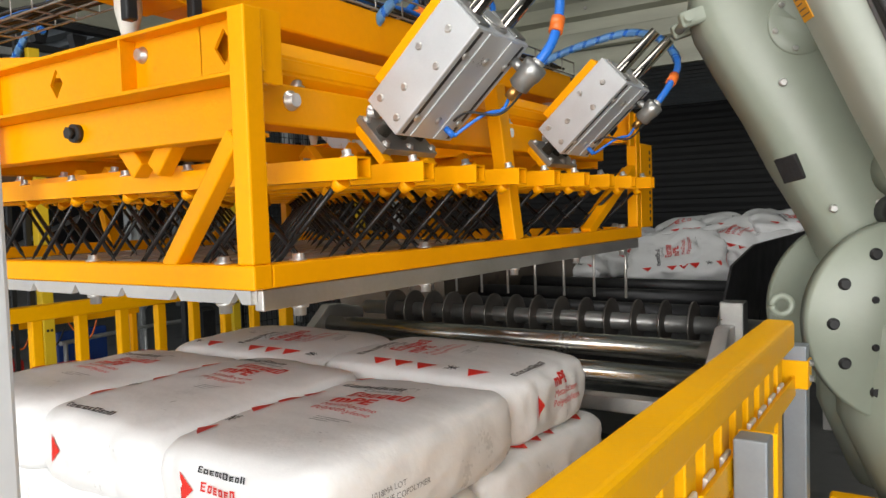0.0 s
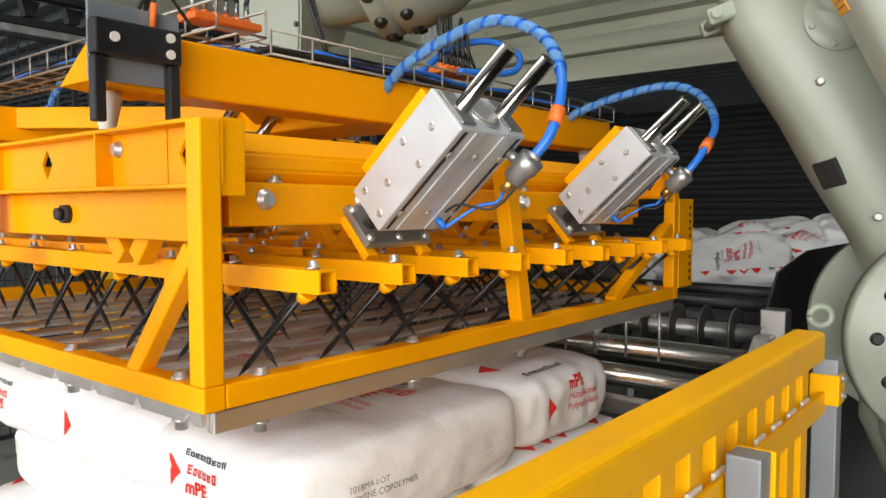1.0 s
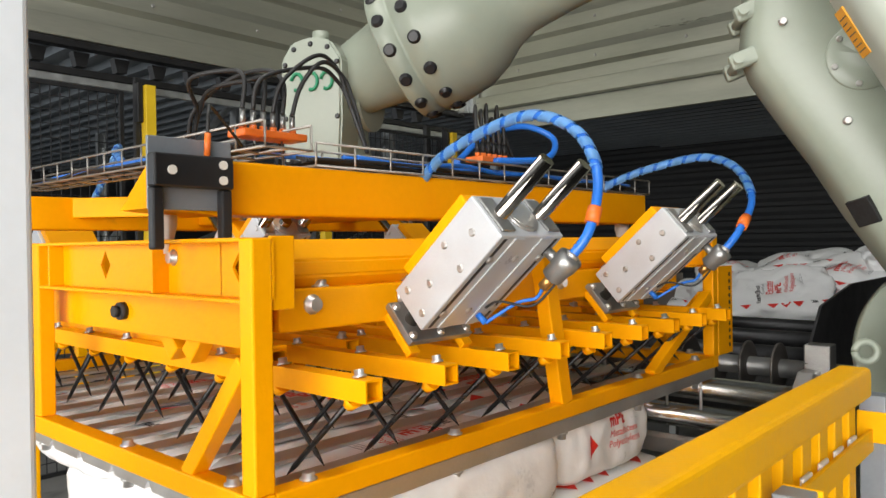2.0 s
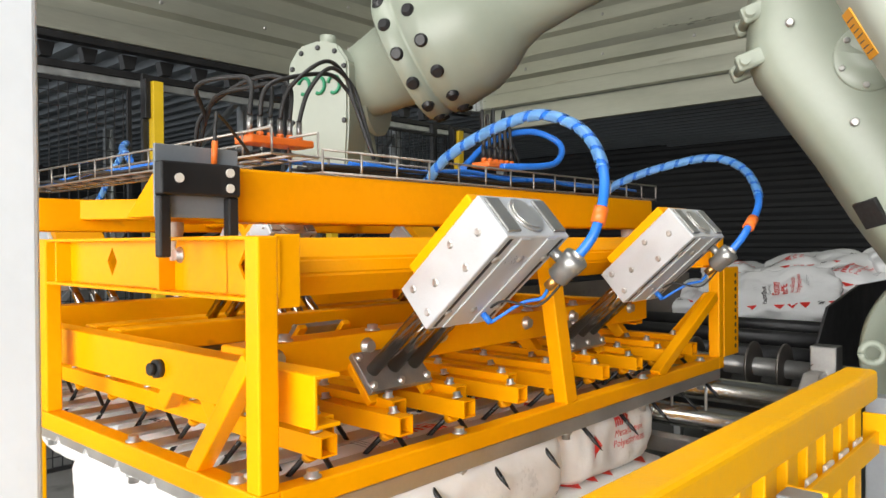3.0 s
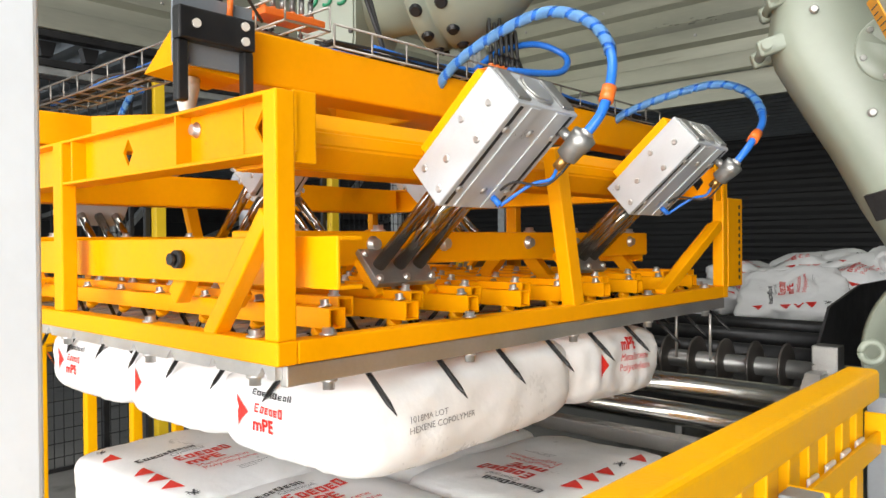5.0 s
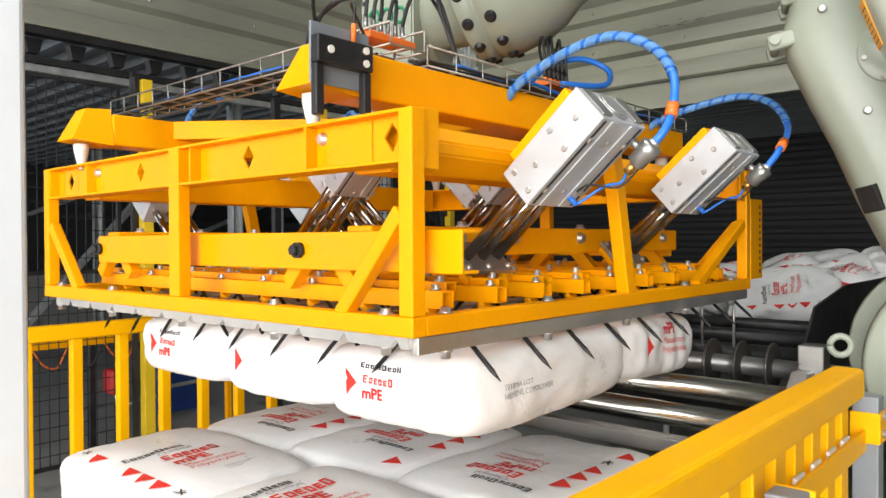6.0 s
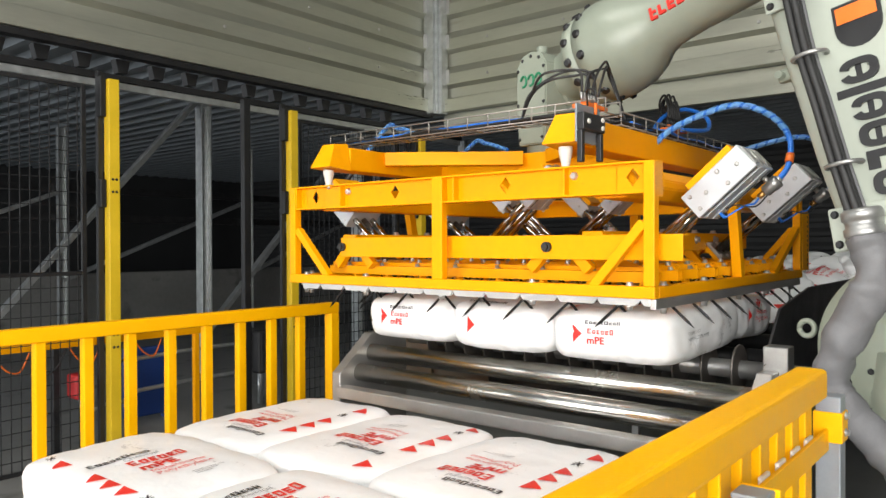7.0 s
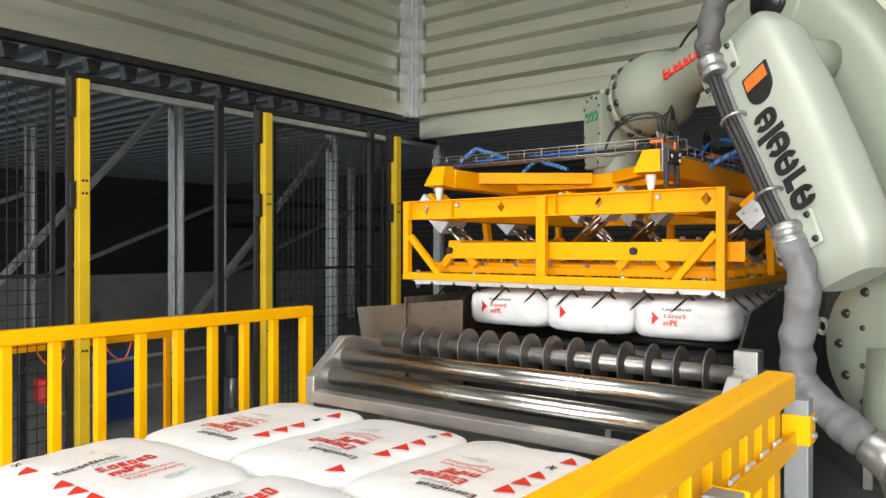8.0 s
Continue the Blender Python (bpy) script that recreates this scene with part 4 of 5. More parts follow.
        for i in range(nb):
            y = (0.167 if key == "A" else 0.129) + i * 0.163
            xa, xb = (-1.46, -0.075) if key == "A" else (-1.44, -0.050)
            bm = bmesh.new()
            w, t = 0.032, 0.003
            z = 0.036 if key == "B" else 0.050
            for ya, yb, za, zb in ((y, y + w, z, z + t), (y, y + w, z + w - t, z + w), (y, y + t, z + t, z + w - t), (y + w - t, y + w, z + t, z + w - t)):
                box(bm, xa, xb, ya, yb, za, zb)
            part("needle_bar", bm, YELLOW, f, "square yellow tube with an open end")
            bolts([((xb - 0.03 - k * 0.18, y + w / 2, z + w), (0.2 * s, 0, 1), 0.0070, 0.009) for k in range(8)], STEEL, f)
            for k in range(8):
                x = xb - 0.045 - k * 0.172
                if x < -W + 0.15:
                    continue
                dirv = Vector((s * 0.745, 0, -0.667))
                a = Vector((x, y + w / 2, z + 0.002))
                bm = bmesh.new()
                tube(bm, [a, a + dirv * 0.19, a + dirv * 0.215], [0.0046, 0.0046, 0.0008], 6)
                part("needle", bm, NEEDLE, f, "thin black pointed needle")
            for k in range(8):
                x = xb - 0.045 - k * 0.172
                bm = bmesh.new()
                tube(bm, [(x - s * 0.004, y + w / 2, z - 0.0), (x + s * 0.010, y + w / 2, z - 0.012)], [0.014, 0.009], 10)
                part("needle_seat", bm, YELLOW, f)

    # ----- pneumatic cylinders -----
    def cylinder(x, y, s, big=True, f=None):
        """A compact guided cylinder; s: side it leans to. Its rods belong to the sliding frame."""
        ax = Vector((s * 0.745, 0, 0.667))
        pr = Vector((s * 0.667, 0, -0.745))
        side = Vector((0, 1, 0))
        m = Matrix((pr, side, ax)).transposed().to_4x4()
        if m.determinant() < 0:
            m = Matrix((-pr, side, ax)).transposed().to_4x4()
        c0 = Vector((x, y, 0.334)) + ax * (0.0 if big else 0.035)
        m.translation = c0
        drop = 0.0 if big else 0.035
        LN, WD, DP = (0.225, 0.086, 0.168) if big else (0.170, 0.062, 0.130)
        bm = bmesh.new()
        rbox(bm, -WD / 2, WD / 2, -DP / 2, DP / 2, -LN / 2, LN / 2, 0.003, m)
        body = part("cylinder", bm, ALU, g, "bare aluminium pneumatic cylinder")
        q = WD / 2 * (1 if (m.to_3x3() @ Vector((1, 0, 0))).z < 0 else -1)
        bm = bmesh.new()
        for dy in (-0.035, 0.035):
            rbox(bm, min(q, q * 1.06), max(q, q * 1.06), dy - 0.012, dy + 0.012, -LN / 2 + 0.004, LN / 2 - 0.004, 0.0005, m)
        part("profile_rib", bm, ALU, body)
        # Thin black strips on the face stand for the shade in grooves.
        for dy in (-DP / 2 + 0.016, DP / 2 - 0.016):
            bm = bmesh.new()
            rbox(bm, min(q * 0.995, q * 1.012), max(q * 0.995, q * 1.012), dy - 0.004, dy + 0.004, -LN / 2 + 0.006, LN / 2 - 0.006, 0.0002, m)
            part("groove_strip", bm, BLACK, body, "black strip drawn as the shade in a sensor groove")
        for dy in (-DP * 0.36, DP * 0.36):
            bm = bmesh.new()
            rbox(bm, -WD * 0.40, WD * 0.40, dy - DP * 0.10, dy + DP * 0.10, LN / 2 - 0.0005, LN / 2 + 0.005, 0.002, m)
            part("end_plate", bm, DULLSTEEL, body, "grey end plate")
        bm = bmesh.new()
        cyl(bm, m @ Vector((0, 0, LN / 2 - 0.001)), m @ Vector((0, 0, LN / 2 + 0.004)), 0.034, 32)
        cyl(bm, m @ Vector((0, 0, LN / 2 + 0.004)), m @ Vector((0, 0, LN / 2 + 0.006)), 0.028, 32)
        part("cap", bm, STEEL, body, "round steel end cap")
        items = []
        for u in (-0.024, 0.0, 0.024):
            for w in (-0.09, -0.045, 0.02, 0.075):
                if (u == 0.0) == (w in (-0.045, 0.075)):
                    items += [(m @ Vector((u, e * (DP / 2 - 0.0005), w)), (0, e, 0), 0.0048, 0.0022) for e in (-1, 1)]
        out = m.to_3x3() @ Vector((math.copysign(1, q), 0, 0))
        items += [(m @ Vector((q * 0.999, dy, w)), out, 0.0052, 0.0026) for dy in (-0.064, 0.0, 0.064) for w in (-0.07, 0.06)]
        bolts(items, STEEL, body, "sunk screw head", "screw")
        # mounting wing on the side beam
        bm = bmesh.new()
        wq = -q * 1.02
        rbox(bm, min(wq, wq - math.copysign(0.022, q)), max(wq, wq - math.copysign(0.022, q)), -DP / 2 + 0.01, DP / 2 - 0.01, -0.08, LN / 2 - 0.02, 0.003, m)
        part("bracket", bm, YELLOW, g)
        # guide rods and piston, with their foot plate, travel with the frame
        for dy, r in ((-0.052, 0.0125), (0.052, 0.0125)):
            bm = bmesh.new()
            cyl(bm, m @ Vector((0, dy, LN / 2 - 0.05)), m @ Vector((0, dy, -0.312 - drop)), r, 18)
            part("guide_rod", bm, CHROME, f, "polished guide rod")
        bm = bmesh.new()
        cyl(bm, m @ Vector((0, 0, -LN / 2 + 0.02)), m @ Vector((0, 0, -0.312 - drop)), 0.013, 18)
        part("piston_rod", bm, CHROME, f, "polished piston rod")
        bm = bmesh.new()
        rbox(bm, -0.042, 0.042, -0.078, 0.078, -0.325 - drop, -0.312 - drop, 0.002, m)
        part("foot_plate", bm, DULLSTEEL, f, "grey steel foot plate")
        for dy in (-0.068, 0.068):
            bm = bmesh.new()
            rbox(bm, -0.03, 0.055, dy - 0.012, dy + 0.012, -0.340 - drop, -0.3255 - drop, 0.002, m)
            part("strut", bm, YELLOW, f)
        bolts([(m @ Vector((u, dy, -0.312 - drop)), ax, 0.0055, 0.005) for dy in (-0.068, 0, 0.068) for u in (-0.030, 0.030)], STEEL, f)
        # air fittings on the outer face
        if big:
            p = m @ Vector((q * 1.0, DP / 2 - 0.012, LN / 2 - 0.035))
            n = (m.to_3x3() @ Vector((math.copysign(1, q), 0.25, 0))).normalized()
            bm = bmesh.new()
            up = ax
            cyl(bm, p, p + n * 0.022, 0.009, 12)
            v0 = p + n * 0.036
            tube(bm, [v0 - up * 0.030, v0 - up * 0.026, v0 - up * 0.008, v0 + up * 0.004, v0 + up * 0.022, v0 + up * 0.026], [0.012, 0.019, 0.019, 0.022, 0.022, 0.012], 18)
            part("air_valve", bm, DULLSTEEL, body, "round steel air valve")
            bm = bmesh.new()
            cyl(bm, v0 - up * 0.052, v0 - up * 0.030, 0.009, 10)
            part("nipple", bm, BRASS, body, "brass nipple")
            bm = bmesh.new()
            w0 = m @ Vector((q * 1.0, DP / 2 - 0.05, -LN / 2 + 0.03))
            tube(bm, [w0, w0 + n * 0.022], 0.006, 10)
            tube(bm, smooth_path([v0 - up * 0.05, v0 - up * 0.075 + n * 0.005, (v0 + w0) / 2 + n * 0.012 - up * 0.02, w0 + n * 0.022], 8), 0.0032, 8)
            part("air_tube", bm, BLUE, body, "thin blue air tube")
            bm = bmesh.new()
            tube(bm, smooth_path([v0 - up * 0.03 + n * 0.012, v0 - up * 0.075 + n * 0.02 - Vector((0, 0.03, 0)), w0 + n * 0.015 + up * 0.05, w0 + n * 0.004 + up * 0.02], 8), 0.0022, 6)
            part("sensor_cable", bm, RUBBER, body, "thin black sensor cable")
            return v0 + up * 0.026, up
        return None, None

    tops = []
    for y in (0.395, 1.045):
        tops.append(cylinder(0.062, y, 1, True, frames["B"]))
        tops.append(cylinder(-W - 0.062, y, -1, True, frames["A"]))
    for y in (0.45, 1.10):
        cylinder(-0.64, y, 1, False, frames["B"])
        cylinder(-W + 0.64, y + 0.16, -1, False, frames["A"])

    # ----- upper carriage, which floats on the frame -----
    bm = bmesh.new()
    rbox(bm, -1.286, -0.339, 0.66, 0.88, 0.455, 0.525, 0.005)
    car = part("carriage", bm, YELLOW, g, "yellow upper carriage beam")
    for x in (-0.29, -1.335):
        bm = bmesh.new()
        rbox(bm, x - 0.048, x + 0.048, 0.10, D + 0.04, 0.440, 0.530, 0.005)
        vs = box(bm, x - 0.055, x + 0.055, -0.015, 0.0985, 0.438, 0.545)
        for v in vs:
            if v.co.z > 0.5:
                v.co.x = x + (v.co.x - x) * 0.62
            if v.co.y < 0 and v.co.z > 0.5:
                v.co.y += 0.045
                v.co.z -= 0.006
            if v.co.y < 0 and v.co.z < 0.5:
                v.co.z += 0.010
        part("carrying_beam", bm, YELLOW, car)
        for y in (0.03, D - 0.03):
            bm = bmesh.new()
            tube(bm, [(x, y, 0.378), (x, y, 0.384), (x, y, 0.425), (x, y, 0.440)], [0.012, 0.012, 0.021, 0.021], 16)
            part("buffer", bm, NYLON, car, "tapered white nylon buffer")
        bm = bmesh.new()
        cyl(bm, (x, 0.03, 0.366), (x, 0.03, 0.380), 0.008, 10)
        part("bolt", bm, STEEL, car)
    for y in (0.30, 1.28):
        bm = bmesh.new()
        beam(bm, (-0.335, y, 0.50), (-0.70, 0.74 + (y - 0.79) * 0.2, 0.50), 0.06, 0.055, 0.003)
        part("diagonal", bm, YELLOW, car)
        bm = bmesh.new()
        beam(bm, (-1.29, y, 0.50), (-0.84, 0.74 + (y - 0.79) * 0.2, 0.50), 0.06, 0.055, 0.003)
        part("diagonal", bm, YELLOW, car)
    # small sensor bracket in black at the front of the beam
    for x in (-0.225,):
        bm = bmesh.new()
        rbox(bm, x, x + 0.006, -0.030, 0.110, 0.445, 0.555, 0.001)
        part("sensor_bracket", bm, GREYALU, car, "grey sensor bracket")
        bm = bmesh.new()
        rbox(bm, x + 0.0065, x + 0.030, -0.032, 0.100, 0.478, 0.528, 0.003)
        part("sensor", bm, BLACK, car, "black fork sensor")
        for y, z in ((-0.032, 0.385), (0.082, 0.395)):
            bm = bmesh.new()
            rbox(bm, x + 0.0065, x + 0.024, y, y + 0.018, z, 0.4775, 0.003)
            part("sensor_leg", bm, BLACK, car)
        for y, z in ((-0.005, 0.503), (0.080, 0.515), (0.080, 0.491)):
            bm = bmesh.new()
            cyl(bm, (x + 0.030, y, z), (x + 0.034, y, z), 0.007, 12)
            part("screw", bm, NYLON, car, "white screw cap")
        bm = bmesh.new()
        cyl(bm, (x + 0.018, 0.060, 0.528), (x + 0.018, 0.062, 0.565), 0.005, 10)
        part("plug", bm, ORANGE, car, "orange cable plug")
        bm = bmesh.new()
        tube(bm, smooth_path([(x + 0.018, 0.062, 0.565), (x + 0.015, 0.066, 0.60), (x - 0.03, 0.10, 0.615), (x - 0.07, 0.18, 0.565)], 8), 0.003, 6)
        part("sensor_cable", bm, RUBBER, car, "black sensor cable")
    # ----- wire cable tray: across the front and along the beam -----
    bm = bmesh.new()
    def tray(p, q, up, acr, n):
        p, q, up, acr = Vector(p), Vector(q), Vector(up), Vector(acr)
        for a, b in ((0, 0), (1, 0), (0, 1), (1, 1), (0.5, 0)):
            tube(bm, [p + acr * a + up * b, q + acr * a + up * b], 0.0026, 6)
        for i in range(n + 1):
            o = p + (q - p) * i / n
            tube(bm, [o + up, o, o + acr, o + acr + up], 0.0026, 6)
    tray((-1.50, 0.19, 0.560), (-0.24, 0.19, 0.560), (0, 0, 0.045), (0, 0.10, 0), 14)
    tray((-0.34, 0.30, 0.534), (-0.34, D + 0.06, 0.534), (0, 0, 0.042), (0.10, 0, 0), 14)
    part("cable_tray", bm, TRAYWIRE, car, "dull wire mesh cable tray")
    bm = bmesh.new()
    r2 = random.Random(3)
    for k in range(9):
        y = 0.20 + 0.01 * k
        tube(bm, smooth_path([(-1.48 + 0.16 * i, y + r2.uniform(-.006, .006), 0.567 + r2.uniform(0, 0.012)) for i in range(8)], 5), 0.0035, 6)
    for k in range(9):
        x = -0.33 + 0.01 * k
        tube(bm, smooth_path([(x + r2.uniform(-.006, .006), 0.30 + 0.18 * i, 0.542 + r2.uniform(0, 0.014)) for i in range(8)], 5), 0.0035, 6)
    tagged(part("cable", bm, RUBBER, car, "bundle of thin black cables"), "", "", "", "stuff")
    bm = bmesh.new()
    for k in range(3):
        x = -0.31 + 0.022 * k
        tube(bm, smooth_path([(x + r2.uniform(-.006, .006), 0.42 + 0.16 * i, 0.552 + r2.uniform(0, 0.014)) for i in range(8)], 5), 0.0055, 8)
    tube(bm, smooth_path([(-1.45, 0.24, 0.575), (-1.0, 0.22, 0.578), (-0.5, 0.24, 0.575), (-0.3, 0.5, 0.555)], 6), 0.0055, 8)
    part("air_tube", bm, BLUE, car, "blue air tubes in the tray")
    bm = bmesh.new()
    tube(bm, smooth_path([(-0.26, 0.86, 0.585), (-0.22, 1.02, 0.600), (-0.25, 1.10, 0.66), (-0.31, 1.05, 0.695), (-0.36, 0.95, 0.665), (-0.37, 0.86, 0.600), (-0.33, 0.80, 0.585)], 8), 0.0085, 10)
    part("air_hose", bm, BLUE, car, "looped blue air hose")
    # cable plugs and terminal blocks
    for x0, y0 in ((-0.33, 0.19), (-0.31, 0.84)):
        near = y0 < 0.5
        bm = bmesh.new()
        rbox(bm, x0 - 0.028, x0 + 0.028, y0, y0 + 0.14, 0.586, 0.600, 0.003)
        for k in range(6):
            cyl(bm, (x0, y0 + 0.015 + 0.022 * k, 0.600), (x0, y0 + 0.015 + 0.022 * k, 0.610), 0.007, 8)
        block = part("terminal_block", bm, ORANGE, car, "orange terminal block")
        for k in range(6):
            yk = y0 + 0.015 + 0.022 * k
            bm = bmesh.new()
            cyl(bm, (x0, yk, 0.610), (x0 - 0.004, yk + 0.003, 0.640), 0.0055, 8)
            part("plug", bm, DULLSTEEL if near else BLACK, block, "grey cable plug" if near else "black cable plug")
            bm = bmesh.new()
            a, b = r2.uniform(-0.02, 0.02), r2.uniform(-0.02, 0.02)
            if not near:
                run = [(x0, yk, 0.638), (x0 - 0.004, yk, 0.690), (x0 - 0.03, yk + 0.03, 0.725 + a), (x0 - 0.07, yk + 0.08, 0.70), (x0 - 0.06, yk + 0.13, 0.60)]
            elif k % 2:
                run = [(x0, yk, 0.638), (x0 + 0.005, yk + 0.02, 0.700), (x0 - 0.01, 0.39 + b, 0.750 + a), (x0 - 0.03, 0.46 + b, 0.735 + a), (x0 - 0.02, 0.48 + b, 0.690), (x0 + 0.01, 0.50, 0.580)]
            else:
                run = [(x0, yk, 0.638), (x0 - 0.01, yk + 0.01, 0.700), (x0 - 0.05, yk, 0.720 + a), (x0 - 0.13, yk - 0.03, 0.710 + a), (x0 - 0.21, 0.24 + b, 0.660), (x0 - 0.25, 0.24, 0.585)]
            tube(bm, smooth_path(run, 8), 0.0044, 7)
            part("cable_loop", bm, RUBBER, car, "looped black cable")
    # thick blue air hoses with spiral wrap
    for top, up in tops:
        if top.x < -0.7:
            pts = [top - up * 0.004, top + up * 0.05 + Vector((0.0, 0, 0.015)), (-W + 0.05, top.y + 0.02, 0.66), (-W + 0.20, top.y - 0.05, 0.65), (-W + 0.36, top.y - 0.10, 0.60)]
        else:
            if top.y < 0.8:
                pts = [top - up * 0.004, top + Vector((0.022, 0.02, 0.045)), (0.205, 0.535, 0.480), (0.130, 0.595, 0.565), (0.03, 0.605, 0.608), (-0.08, 0.600, 0.592), (-0.20, 0.595, 0.545), (-0.27, 0.60, 0.490)]
            else:
                pts = [top - up * 0.004, top + Vector((0.022, 0.03, 0.045)), (0.200, 1.275, 0.466), (0.130, 1.370, 0.550), (0.03, 1.400, 0.590), (-0.10, 1.380, 0.572), (-0.22, 1.360, 0.535), (-0.28, 1.35, 0.490)]
        sp = smooth_path(pts, 10)
        bm = bmesh.new()
        tube(bm, sp, 0.0085, 12)
        part("air_hose", bm, BLUE, g, "thick blue air hose")
        n0 = int(len(sp) * 0.30)
        dense = smooth_path(sp[n0:], 8)
        bm = bmesh.new()
        seg, turn, rings = 16, 0.0, []
        for i, p in enumerate(dense):
            d = (dense[min(i + 1, len(dense) - 1)] - dense[max(i - 1, 0)]).normalized()
            e = (Vector((0.3, 1, 0.2)) - d * d.dot(Vector((0.3, 1, 0.2)))).normalized()
            f = d.cross(e)
            rings.append([bm.verts.new(p + 0.0112 * (math.cos(a) * e + math.sin(a) * f)) for a in (2 * math.pi * k / seg for k in range(seg))])
        for i, (a, b) in enumerate(zip(rings, rings[1:])):
            turn += (dense[i + 1] - dense[i]).length / 0.040
            for k in range(seg):
                if (turn + k / seg) % 1.0 < 0.74:       # the gaps between the turns show the hose
                    bm.faces.new((a[k], a[(k + 1) % seg], b[(k + 1) % seg], b[k])).smooth = True
        bmesh.ops.solidify(bm, geom=list(bm.faces), thickness=0.0012)
        part("spiral_wrap", bm, SPIRAL, g, "pale translucent spiral wrap")
        bm = bmesh.new()
        cyl(bm, sp[11], sp[14], 0.0125, 12)
        part("sleeve", bm, ORANGE if top.x > -0.7 else BLACK, g, "orange cable sleeve" if top.x > -0.7 else "black cable sleeve")
        bm = bmesh.new()
        cyl(bm, sp[0], sp[2], 0.0115, 10)
        part("ferrule", bm, STEEL, g, "bright hose ferrule")
    return g, frames, car


gripper, frames, carriage = make_gripper()

# ---------------- robot ----------------
# first axis, shoulder offset, link lengths, shoulder height, wrist height over the gripper's top
JX, JY, JA, L1, L2, JZ, WH = 0.236, 2.250, 0.470, 1.278, 1.228, 1.092, 0.435


def robot_pose(t):
    """The joints at a time: shoulder, elbow, wrist, turn of the plane, and the two link angles."""
    w = grip_at(t) + Vector((-GW / 2, GD / 2, GH + WH + sink_at(t)))
    d = Vector((w.x - JX, w.y - JY, 0))
    r = d.length
    u = d / r
    x, z = r - JA, w.z - JZ
    dd = math.hypot(x, z)
    th = math.atan2(z, x) + math.acos(max(-1, min(1, (L1 ** 2 + dd ** 2 - L2 ** 2) / (2 * L1 * dd))))
    j2 = Vector((JX, JY, JZ)) + u * JA
    j3 = j2 + u * (L1 * math.cos(th)) + Vector((0, 0, L1 * math.sin(th)))
    f = w - j3
    return j2, j3, w, math.degrees(math.atan2(u.y, u.x)), math.degrees(th), math.degrees(math.atan2(f.z, f.dot(u)))


